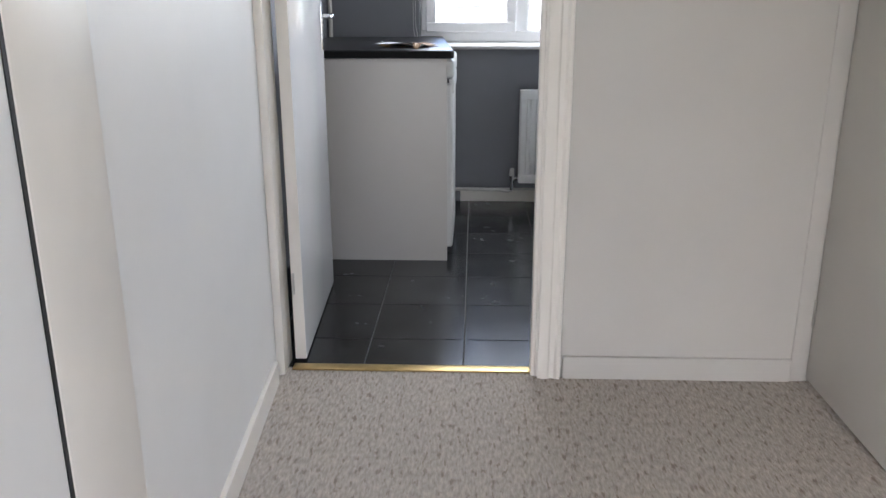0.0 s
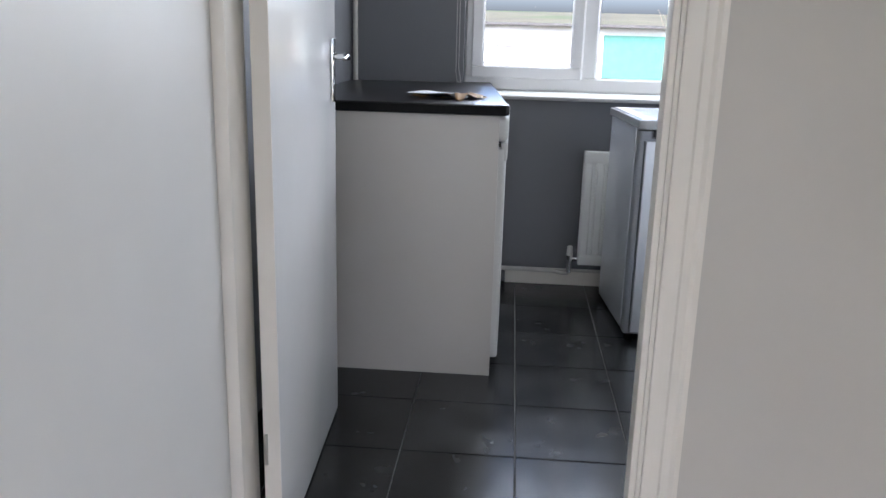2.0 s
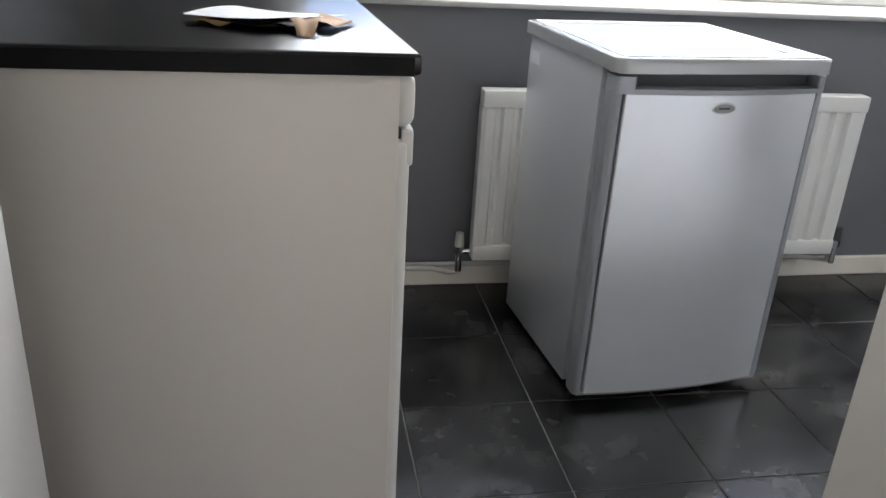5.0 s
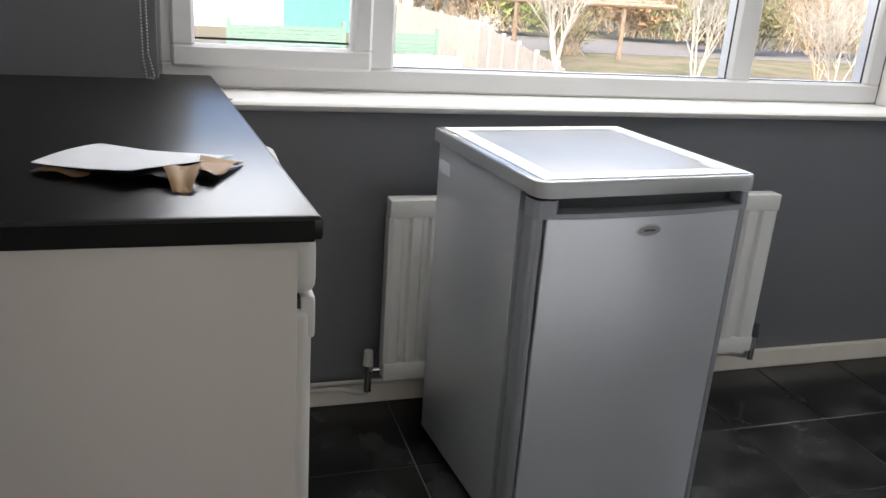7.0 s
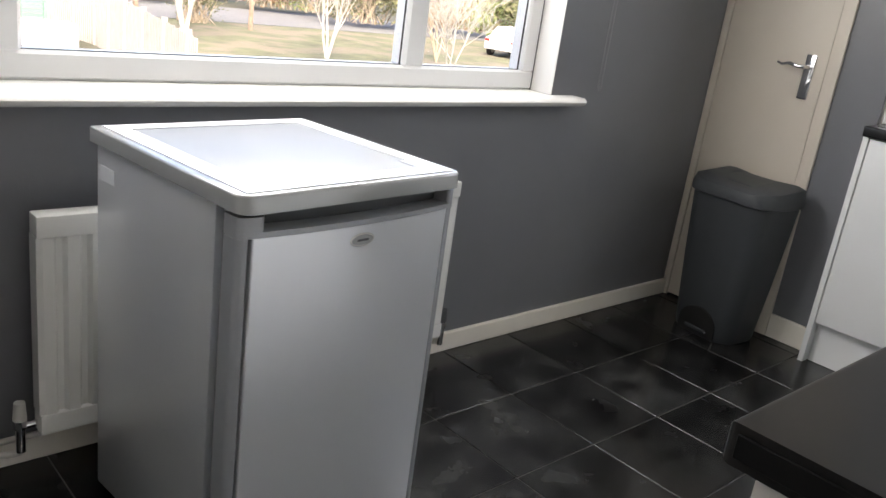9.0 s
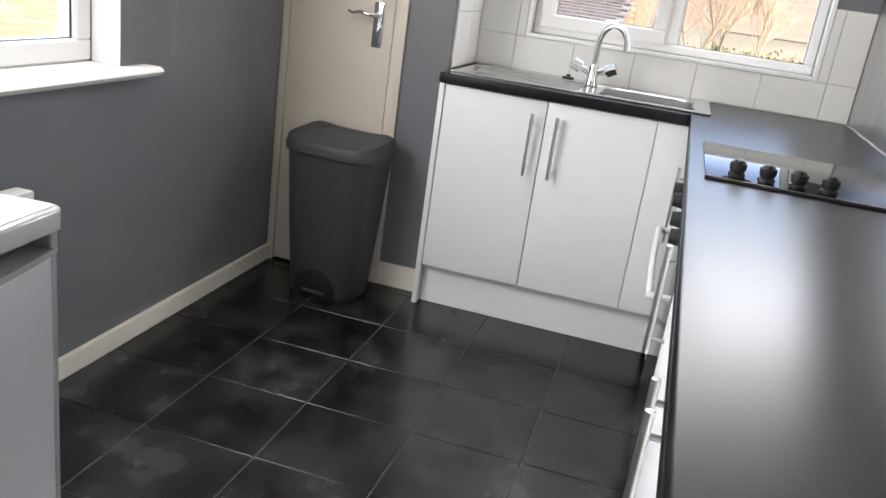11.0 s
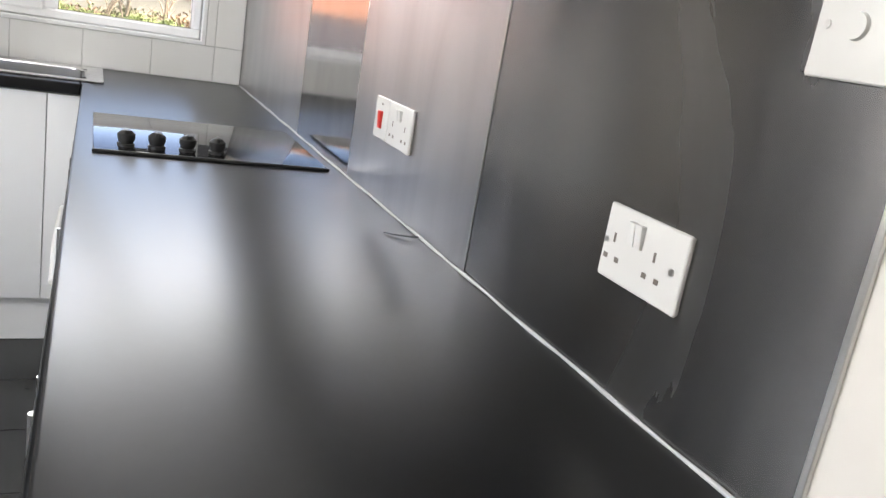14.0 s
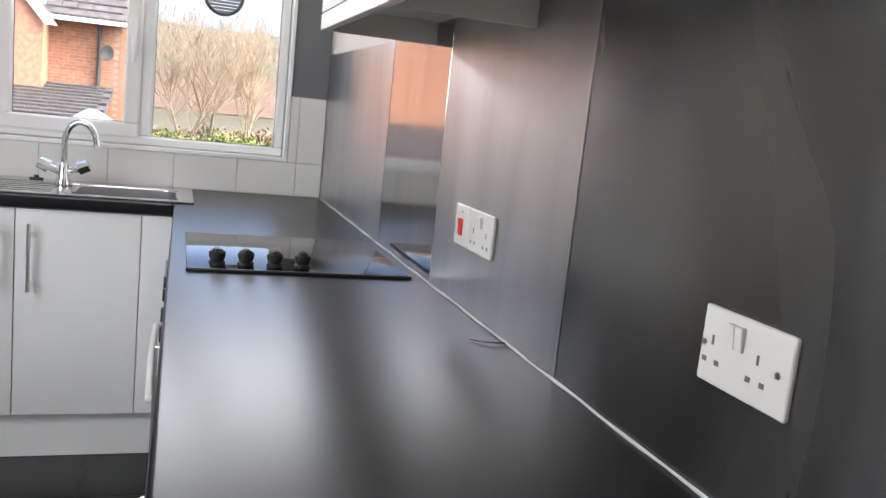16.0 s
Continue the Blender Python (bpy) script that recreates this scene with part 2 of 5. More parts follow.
def tube(bm, pts, r, n=12):
    """A round bar along points, with capped ends."""
    pts = [Vector(p) for p in pts]
    rings = []
    side = None
    for i, p in enumerate(pts):
        d = (pts[min(i + 1, len(pts) - 1)] - pts[max(i - 1, 0)]).normalized()
        if side is None:
            side = d.orthogonal().normalized()
        side = (side - d * side.dot(d)).normalized()
        up = d.cross(side)
        rr = r[i] if isinstance(r, (list, tuple)) else r
        rings.append([bm.verts.new(p + (side * math.cos(2 * math.pi * k / n) + up * math.sin(2 * math.pi * k / n)) * rr) for k in range(n)])
    for a, b in zip(rings, rings[1:]):
        for k in range(n):
            bm.faces.new((a[k], a[(k + 1) % n], b[(k + 1) % n], b[k]))
    bm.faces.new(rings[0][::-1])
    bm.faces.new(rings[-1])
    return bm


def prism(bm, outline, axis, a, b):
    """A closed outline of (u, v) pushed from a to b along an axis: x uses (y, z), y uses (x, z), z uses (x, y)."""
    def at(u, v, w):
        return {"x": (w, u, v), "y": (u, w, v), "z": (u, v, w)}[axis]
    lo = [bm.verts.new(at(u, v, a)) for u, v in outline]
    hi = [bm.verts.new(at(u, v, b)) for u, v in outline]
    n = len(outline)
    for k in range(n):
        bm.faces.new((lo[k], lo[(k + 1) % n], hi[(k + 1) % n], hi[k]))
    bm.faces.new(lo[::-1])
    bm.faces.new(hi)
    bmesh.ops.recalc_face_normals(bm, faces=bm.faces)
    return bm


def lathe(bm, profile, centre, n=24):
    """Turns (radius, z) pairs about a vertical line."""
    rings = []
    for r, z in profile:
        rings.append([bm.verts.new((centre[0] + r * math.cos(2 * math.pi * k / n), centre[1] + r * math.sin(2 * math.pi * k / n), centre[2] + z)) for k in range(n)])
    for a, b in zip(rings, rings[1:]):
        for k in range(n):
            bm.faces.new((a[k], a[(k + 1) % n], b[(k + 1) % n], b[k]))
    bm.faces.new(rings[0][::-1])
    bm.faces.new(rings[-1])
    return bm


def mesh_of(name, bm, mat, smooth=False):
    me = bpy.data.meshes.new(name)
    bm.normal_update()
    bm.to_mesh(me)
    bm.free()
    me.materials.append(mat)
    if smooth:
        me.polygons.foreach_set("use_smooth", [True] * len(me.polygons))
        me.set_sharp_from_angle(angle=radians(35))
    return me


def part(name, bm, mat, parent=None, label="", smooth=True):
    ob = new(name, mesh_of(name, bm, mat, smooth))
    if parent is not None:
        ob.parent = parent
        ob.matrix_parent_inverse = parent.matrix_world.inverted()
    if label:
        ob["label"] = label
    return ob


def thing(name, place, label, category, group=""):
    e = new(name)
    e.empty_display_size = 0.05
    e.location = place
    bpy.context.view_layer.update()
    return tagged(e, label, category, group)


def structure(name, bm, mat, label, category, smooth=False):
    return tagged(part(name, bm, mat, None, smooth=smooth), label, category, kind="structure")


# ---- plan ----
W, E_, N, S = -0.24, 3.95, 2.26, 0.05       # kitchen wall faces
HS = -0.05                                  # hall face of the wall between
CEIL = 2.4
DOOR_L, DOOR_R, DOOR_H = 0.0, 0.775, 2.0    # opening between the linings
TOP = 0.93                                  # worktop height
CUP = 3.55                                  # face of the cupboard in the north-east corner

# wall between hall and kitchen, with the doorway cut out
bm = box(-1.4, DOOR_L - 0.03, HS, S, 0, CEIL)
bx(bm, DOOR_R + 0.03, 4.2, HS, S, 0, CEIL)
bx(bm, DOOR_L - 0.03, DOOR_R + 0.03, HS, S, DOOR_H + 0.03, CEIL)
structure("wall_south", bm, M_hall_darker, "white painted plaster wall between hall and kitchen", "wall")
# window wall
NW0, NW1, NWZ0, NWZ1 = 0.27, 2.535, 0.895, 2.08
bm = box(W - 0.2, NW0, N, N + 0.17, 0, CEIL)
bx(bm, NW1, E_ + 0.3, N, N + 0.17, 0, CEIL)
bx(bm, NW0, NW1, N, N + 0.17, 0, NWZ0 - 0.03)
bx(bm, NW0, NW1, N, N + 0.17, NWZ1, CEIL)
structure("wall_north", bm, M_grey, "dark grey painted wall under and beside the wide window", "wall")
structure("wall_west", box(W - 0.2, W, S, N, 0, CEIL), M_grey, "dark grey painted kitchen wall behind the worktop", "wall")
# sink wall with its window
EW0, EW1, EWZ0, EWZ1 = 0.215, 1.34, 1.085, 2.08
bm = box(E_, E_ + 0.15, S, EW0, 0, CEIL)
bx(bm, E_, E_ + 0.15, EW1, N, 0, CEIL)
bx(bm, E_, E_ + 0.15, EW0, EW1, 0, EWZ0)
bx(bm, E_, E_ + 0.15, EW0, EW1, EWZ1, CEIL)
structure("wall_east", bm, M_grey, "dark grey painted wall above the sink tiles", "wall")
# corner cupboard with its door
CD0, CD1, CDH = 1.79, 2.23, 2.0
bm = box(CUP, CUP + 0.08, 1.56, CD0, 0, CEIL)
bx(bm, CUP, CUP + 0.08, CD1, N, 0, CEIL)
bx(bm, CUP, CUP + 0.08, CD0, CD1, CDH, CEIL)
bx(bm, CUP + 0.08, E_, 1.56, 1.62, 0, CEIL)
structure("wall_cupboard", bm, M_grey, "grey painted wall of the corner cupboard", "wall")
structure("ceiling", box(-1.4, 4.3, -4.2, N + 0.3, CEIL, CEIL + 0.1), M_ceil, "white painted ceiling", "ceiling")
# hall
HL, HR = -0.04, 1.615


def skew(bm):
    """The hall's west side runs a few degrees out of square."""
    for v in bm.verts:
        v.co.x -= 0.065 * (v.co.y + 0.05)
    return bm


bm = box(HL - 0.1, HL, -1.29, HS - 0.02, 0, CEIL)
bx(bm, HL - 0.1, HL, -4.2, -2.3, 0, CEIL)
bx(bm, HL - 0.1, HL, -2.3, -1.29, 2.03, CEIL)
structure("wall_hall_west", skew(bm), M_hall, "smooth white painted hall wall", "wall")
# the opening in this wall is added for the side lamp
bm = box(HR + 0.04, HR + 0.14, -2.4, HS, 0, CEIL)
bx(bm, HR + 0.04, HR + 0.14, -4.2, -3.4, 0, CEIL)
bx(bm, HR + 0.04, HR + 0.14, -3.4, -2.4, 2.1, CEIL)
bx(bm, HR + 0.04, HR + 0.14, -3.4, -2.4, 0, 0.3)
structure("wall_hall_east", bm, M_hall_darker, "cream painted hall wall behind the cupboard doors", "wall")
structure("floor_slab", box(-1.3, 4.3, -4.2, N + 0.3, -0.15, -0.012), M_joint, "floor slab below carpet and tiles", "floor")
structure("carpet", box(-1.3, HR + 0.04, -4.2, -0.012, -0.012, 0.0), M_carpet, "speckled beige hall carpet", "carpet")
kfloor = structure("floor", box(W, E_, -0.012, N, -0.012, -0.004), M_joint, "dark slate-look vinyl tile floor with pale joints", "floor")

# ---- doorway and hall joinery ----
door_frame = thing("door_frame", (0.39, 0, 0), "cream gloss painted door frame between hall and kitchen", "door frame")
tagged(door_frame, kind="structure")
for x0, x1 in ((DOOR_L - 0.03, DOOR_L - 0.017), (DOOR_R, DOOR_R + 0.03)):
    part("lining", box(x0, x1, HS, S, 0, DOOR_H, 0.002), M_gloss, door_frame)
part("lining", box(DOOR_L - 0.03, DOOR_R + 0.03, HS, S, DOOR_H, DOOR_H + 0.03, 0.002), M_gloss, door_frame)
part("stop", box(DOOR_R - 0.013, DOOR_R, HS + 0.004, S - 0.042, 0, DOOR_H, 0.002), M_gloss, door_frame)
# moulded architraves on the hall side: outline in (x, y)
prof = [(0.0, 0.0), (0.0, -0.012), (0.012, -0.016), (0.03, -0.016), (0.036, -0.011), (0.05, -0.011), (0.058, -0.018), (0.068, -0.018), (0.072, 0.0)]
part("architrave", prism(bmesh.new(), [(DOOR_R + 0.008 + u, HS + v) for u, v in prof], "z", 0, DOOR_H + 0.07), M_gloss, door_frame)
part("architrave", prism(bmesh.new(), [(DOOR_L - 0.016 - u, HS + v) for u, v in prof], "z", 0, DOOR_H + 0.07), M_gloss, door_frame)
part("threshold_strip", box(DOOR_L, DOOR_R, -0.03, 0.012, 0.0, 0.006, 0.002), M_brass, door_frame, "brass carpet strip")
# open kitchen door: hinged at the west lining, swung into the kitchen
kdoor = thing("door_1", (0.033, S - 0.008, 0.0), "glossy white flush kitchen door standing open", "door")
tagged(kdoor, kind="structure")
part("leaf", box(-0.036, 0.0, 0.003, 0.755, 0.008, 1.985, 0.002), M_doorwhite, kdoor)
part("lipping", box(-0.036, -0.001, 0.0, 0.003, 0.008, 1.985), M_gloss, kdoor, "cream hinge edge of the door")


def lever_handle(parent, base, out, along, mat, plate=0.17):
    """A lever on a long plate: base on the leaf, out points away from it, along is the lever's way."""
    base, out, along = Vector(base), Vector(out), Vector(along)
    up = Vector((0, 0, 1))
    bm = bmesh.new()
    for v in bx(bm, -0.02, 0.02, 0, 0.007, -plate / 2, plate / 2, 0.003).verts:
        v.co = base + along * v.co.x + out * v.co.y + up * v.co.z
    bmesh.ops.recalc_face_normals(bm, faces=bm.faces)
    pl = part("handle_plate", bm, mat, parent, "chrome handle plate")
    bm = bmesh.new()
    b2 = base + up * plate * 0.22
    tube(bm, [b2 + out * 0.005, b2 + out * 0.03, b2 + out * 0.045 + along * 0.006, b2 + out * 0.05 + along * 0.03,
              b2 + out * 0.05 + along * 0.06 + up * 0.006, b2 + out * 0.048 + along * 0.09 - up * 0.002, b2 + out * 0.045 + along * 0.11 + up * 0.004],
         [0.009, 0.009, 0.009, 0.008, 0.0075, 0.006, 0.005])
    part("lever", bm, mat, pl, "curved chrome lever")


def local_children(root):
    """Parts made round the world origin take the root's place."""
    for c in root.children:
        c.matrix_parent_inverse = Matrix.Identity(4)
        for g in c.children:
            g.matrix_parent_inverse = Matrix.Identity(4)


lever_handle(kdoor, (0.0, 0.70, 1.04), (1, 0, 0), (0, -1, 0), M_chrome)
for hz in (0.27, 1.7):
    part("hinge", cyl(bmesh.new(), (-0.03, -0.003, hz - 0.035), (-0.03, -0.003, hz + 0.035), 0.004), M_satin, kdoor)
local_children(kdoor)
kdoor.rotation_euler = (0, 0, radians(2.7))

# skirting boards
bm = bmesh.new()
bx(bm, HL, HL + 0.016, -1.279, HS - 0.075, 0, 0.075, 0.004)
structure("baseboard_hall_west", skew(bm), M_gloss, "white gloss skirting board along the hall wall", "skirting board")
bm = box(DOOR_R + 0.085, HR - 0.051, HS - 0.014, HS, 0, 0.075, 0.004)
structure("baseboard_hall_north", bm, M_hall_darker, "cream painted low skirting board beside the door", "skirting board")
bm = box(0.5, CUP, N - 0.018, N, 0, 0.068, 0.005)
structure("baseboard_north", bm, M_gloss, "cream painted skirting board under the window", "skirting board")
bm = box(CUP - 0.016, CUP, 1.562, CD0 - 0.05, 0, 0.1, 0.005)
structure("baseboard_cupboard", bm, M_gloss, "cream painted short skirting board with chips", "skirting board")

# side door in the hall: frame and flush leaf
side_frame = thing("door_frame_hall", (HL, -1.0, 0), "cream gloss frame of a flush side door", "door frame")
tagged(side_frame, kind="structure")
part("architrave", skew(box(HL, HL + 0.014, -1.515, -1.28, 0, 2.1, 0.003, 2)), M_gloss, side_frame)
part("lining", skew(box(HL - 0.1, HL, -1.49, -1.291, 0, 2.03, 0.002)), M_gloss, side_frame)
part("architrave", skew(box(HL, HL + 0.018, -2.37, -2.27, 0, 2.1, 0.006, 3)), M_gloss, side_frame)
part("architrave", skew(box(HL, HL + 0.018, -2.27, -1.515, 2.03, 2.1, 0.006, 3)), M_gloss, side_frame)
# nearly flush dark filler: the shade of the door gap put in as colour
part("gap", skew(box(HL - 0.02, HL + 0.0115, -1.5238, -1.5152, 0.0, 2.026)), M_dark, side_frame, "dark strip painted as the gap's shade beside the closed leaf")
sdoor = structure("door_2", skew(box(HL - 0.024, HL + 0.010, -2.266, -1.524, 0.006, 2.026, 0.002)), M_hall, "closed white flush side door in the hall", "door")

# flush cupboard door on the other hall side, with its frame strip in the corner
hcup = thing("door_frame_cupboard", (HR, -0.1, 0), "cream painted frame strip of the hall cupboard", "door frame")
tagged(hcup, kind="structure")
part("frame_strip", box(HR - 0.05, HR - 0.006, HS - 0.006, HS - 0.001, 0.0, 2.2, 0.002), M_hall_darker, hcup)
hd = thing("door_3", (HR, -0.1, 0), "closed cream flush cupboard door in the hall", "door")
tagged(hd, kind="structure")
part("leaf", box(HR, HR + 0.032, -0.86, HS - 0.006, 0.012, 2.0, 0.002), M_hall_darker, hd)
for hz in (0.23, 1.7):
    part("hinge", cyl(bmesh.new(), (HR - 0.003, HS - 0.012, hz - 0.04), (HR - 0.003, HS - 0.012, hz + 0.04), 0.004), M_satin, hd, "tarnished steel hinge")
hd2 = structure("door_4", box(HR, HR + 0.032, -1.66, -0.866, 0.012, 2.0, 0.002), M_hall_darker, "closed cream flush door beside the cupboard", "door")

# ---- north window ----
def frame_ring(bm, x0, x1, z0, z1, y0, y1, w, bevel=0.008):
    """Four mitred-looking profile bars round an opening in an x-z plane."""
    bx(bm, x0, x1, y0, y1, z0, z0 + w, bevel, 1)
    bx(bm, x0, x1, y0, y1, z1 - w, z1, bevel, 1)
    bx(bm, x0, x0 + w, y0, y1, z0 + w * 0.9, z1 - w * 0.9, bevel, 1)
    bx(bm, x1 - w, x1, y0, y1, z0 + w * 0.9, z1 - w * 0.9, bevel, 1)
    return bm


nwin = thing("window_1", (1.4, N + 0.1, NWZ0), "wide white plastic kitchen window with one side opener", "window")
tagged(nwin, kind="structure")
FY0, FY1 = 2.355, 2.425
part("window_frame", frame_ring(bmesh.new(), NW0, NW1, NWZ0, NWZ1, FY0, FY1, 0.066), M_upvc, nwin)
for mx in (0.835, 1.985):
    part("mullion", box(mx - 0.042, mx + 0.042, FY0, FY1, NWZ0 + 0.06, NWZ1 - 0.06, 0.01, 1), M_upvc, nwin)
sash = part("sash", frame_ring(bmesh.new(), 0.3, 0.81, NWZ0 + 0.055, NWZ1 - 0.05, FY0 - 0.022, FY0 + 0.02, 0.058), M_upvc, nwin, "opening sash")
for x0, x1, z0 in ((0.35, 0.765, 1.02), (0.877, 1.943, 0.961), (2.027, NW1 - 0.066, 0.961)):
    p = part("pane", box(x0 - 0.004, x1 + 0.004, FY0 + 0.022, FY0 + 0.03, z0 - 0.01, NWZ1 - 0.06), M_glass, nwin)
    p.visible_shadow = False
    part("bead", frame_ring(bmesh.new(), x0 - 0.003, x1 + 0.003, z0 - 0.003, NWZ1 - 0.064, FY0 + 0.016, FY0 + 0.022, 0.005, 0), M_dark, nwin, "black rubber gasket")
structure("trim_reveal", box(NW1 - 0.004, NW1, N - 0.001, FY0 - 0.001, NWZ0 + 0.001, NWZ1), M_sill, "white painted window reveal", "window reveal")
# rounded window board
sill = bmesh.new()
pr = [(FY0 + 0.02, NWZ0), (2.205, NWZ0), (2.196, NWZ0 - 0.005), (2.19, NWZ0 - 0.013), (2.196, NWZ0 - 0.023), (2.206, NWZ0 - 0.029), (FY0 + 0.02, NWZ0 - 0.029)]
prism(sill, pr, "x", 0.425, NW1 - 0.005)
sill2 = [(N - 0.002, z) if y > N else (y, z) for y, z in pr]
prism(sill, sill2, "x", NW1 - 0.005, 2.65)
structure("window_sill", sill, M_sill, "white gloss painted window board with rounded nose", "window sill", smooth=True)

# ---- east window over the sink ----
ewin = thing("window_2", (E_ + 0.1, 0.78, EWZ0), "white plastic window with an opening sash over the sink", "window")
tagged(ewin, kind="structure")


def frame_ring_x(bm, y0, y1, z0, z1, x0, x1, w, bevel=0.008):
    bx(bm, x0, x1, y0, y1, z0, z0 + w, bevel, 1)
    bx(bm, x0, x1, y0, y1, z1 - w, z1, bevel, 1)
    bx(bm, x0, x1, y0, y0 + w, z0 + w * 0.9, z1 - w * 0.9, bevel, 1)
    bx(bm, x0, x1, y1 - w, y1, z0 + w * 0.9, z1 - w * 0.9, bevel, 1)
    return bm


XF = E_ + 0.05
part("window_frame", frame_ring_x(bmesh.new(), EW0, EW1, EWZ0, EWZ1, XF, XF + 0.07, 0.04), M_upvc, ewin)
part("mullion", box(XF, XF + 0.07, 0.74, 0.81, EWZ0 + 0.035, EWZ1 - 0.035, 0.01, 1), M_upvc, ewin)
es = part("sash", frame_ring_x(bmesh.new(), 0.79, EW1 - 0.03, EWZ0 + 0.03, EWZ1 - 0.03, XF - 0.02, XF + 0.02, 0.06), M_upvc, ewin, "opening sash")
bm = bmesh.new()
bx(bm, XF - 0.032, XF - 0.02, 0.808, 0.828, 1.44, 1.58, 0.004)
tube(bm, [(XF - 0.03, 0.818, 1.53), (XF - 0.055, 0.818, 1.53), (XF - 0.062, 0.818, 1.5), (XF - 0.062, 0.818, 1.41)], [0.008, 0.008, 0.008, 0.006])
part("sash_handle", bm, M_upvc, es, "white window handle")
for y0, y1, z0, z1 in ((EW0 + 0.04, 0.74, EWZ0 + 0.04, EWZ1 - 0.04), (0.85, EW1 - 0.09, EWZ0 + 0.09, EWZ1 - 0.09)):
    p = part("pane", box(XF + 0.024, XF + 0.032, y0 - 0.004, y1 + 0.004, z0 - 0.004, z1 + 0.004), M_glass, ewin)
    p.visible_shadow = False
    part("bead", frame_ring_x(bmesh.new(), y0 - 0.003, y1 + 0.003, z0 - 0.003, z1 + 0.003, XF + 0.017, XF + 0.023, 0.005, 0), M_dark, ewin, "black rubber gasket")
bm = box(E_ - 0.012, XF, EW0 - 0.012, EW1 + 0.012, EWZ0 - 0.012, EWZ0 + 0.002, 0.002)
bx(bm, E_ - 0.012, XF, EW0 - 0.012, EW0 + 0.002, EWZ0 + 0.002, EWZ1, 0.002)
bx(bm, E_ - 0.012, XF, EW1 - 0.002, EW1 + 0.012, EWZ0 + 0.002, EWZ1, 0.002)
structure("trim_window", bm, M_upvc, "white plastic edging round the sink window", "window trim")

# ---- corner cupboard door ----
cf = thing("door_frame_pantry", (CUP, 2.0, 0), "cream painted frame of the corner cupboard door", "door frame")
tagged(cf, kind="structure")
part("architrave", box(CUP - 0.016, CUP, CD0 - 0.05, CD0, 0, CDH + 0.05, 0.005), M_cream, cf)
part("architrave", box(CUP - 0.016, CUP, CD1, N - 0.001, 0, CDH + 0.05, 0.003), M_cream, cf)
part("architrave", box(CUP - 0.016, CUP, CD0, CD1, CDH, CDH + 0.05, 0.005), M_cream, cf)
cd = thing("door_5", (CUP, 2.0, 0), "closed cream flush door with a chrome lever", "door")
tagged(cd, kind="structure")
part("leaf", box(CUP - 0.008, CUP + 0.03, CD0 + 0.003, CD1 - 0.003, 0.01, CDH - 0.003, 0.002), M_cream, cd)
lever_handle(cd, (CUP - 0.008, CD0 + 0.065, 1.05), (-1, 0, 0), (0, 1, 0), M_chrome)

# ---- west worktop run ----
def worktop(name, bm, label):
    return tagged(part(name, bm, M_black), label, "worktop")


bm = prism(bmesh.new(), [(W + 0.001, 1.115), (0.49, 1.115), (0.398, 2.343), (NW0 + 0.002, 2.343), (NW0 + 0.002, N - 0.001), (W + 0.001, N - 0.001)], "z", TOP - 0.034, TOP)
bmesh.ops.bevel(bm, geom=[e for e in bm.edges if (e.calc_length() > 0.3 and max(v.co.y for v in e.verts) > 0 and (abs(e.verts[0].co.y - 1.115) < 0.01 or min(v.co.x for v in e.verts) > 0.3))], offset=0.008, segments=3, affect='EDGES', profile=0.5)
wtop = worktop("worktop", bm, "matt black laminate worktop with rounded front edge")
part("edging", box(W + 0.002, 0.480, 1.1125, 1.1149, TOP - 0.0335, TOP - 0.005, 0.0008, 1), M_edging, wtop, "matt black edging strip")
tagged(part("end_panel", box(W + 0.002, 0.46, 1.122, 1.14, 0.0, TOP - 0.035, 0.001), M_panel), "plain off-white end panel under the black worktop", "cabinet panel")
tagged(part("support_panel", box(W + 0.002, 0.44, 2.2, 2.218, 0.0, TOP - 0.035, 0.001), M_panel), "off-white support panel under the black worktop", "cabinet panel")
fr = thing("undercounter_fridge", (0.2, 1.43, 0), "white undercounter appliance with rounded door edge", "fridge")
part("body", box(W + 0.02, 0.43, 1.15, 1.70, 0.02, 0.88, 0.004), M_plast, fr)
part("door", box(0.434, 0.484, 1.15, 1.70, 0.055, 0.79, 0.014, 4), M_plast, fr)
part("fascia", box(0.434, 0.490, 1.15, 1.70, 0.808, 0.892, 0.022, 4), M_plast, fr)
part("handle_lip", box(0.466, 0.489, 1.152, 1.698, 0.745, 0.806, 0.008, 3), M_plast, fr)
# solid dark filler stands in for the shade under the fascia
part("gap", box(0.43, 0.468, 1.149, 1.70, 0.792, 0.806), M_dark, fr, "dark filler painted as the gap's shade under the fascia")
for fx, fy in ((0.4, 1.18), (0.4, 1.67), (-0.05, 1.18), (-0.05, 1.67)):
    part("foot", cyl(bmesh.new(), (fx, fy, 0), (fx, fy, 0.022), 0.018), M_dark, fr)

# ---- silver freezer ----
fz = thing("freezer", (0, 0, 0), "silver undercounter freezer with worktop lid standing before the radiator", "freezer")


part("body", box(-0.262, 0.272, 0.078, 0.515, 0.03, 0.8245, 0.004), M_silver, fz)
part("gasket", box(-0.246, 0.256, 0.045, 0.08, 0.04, 0.815), M_gasket, fz, "dark door seal")


def bow(x):
    return 0.006 - 0.019 * (1 - ((x - 0.0055) / 0.2695) ** 2)


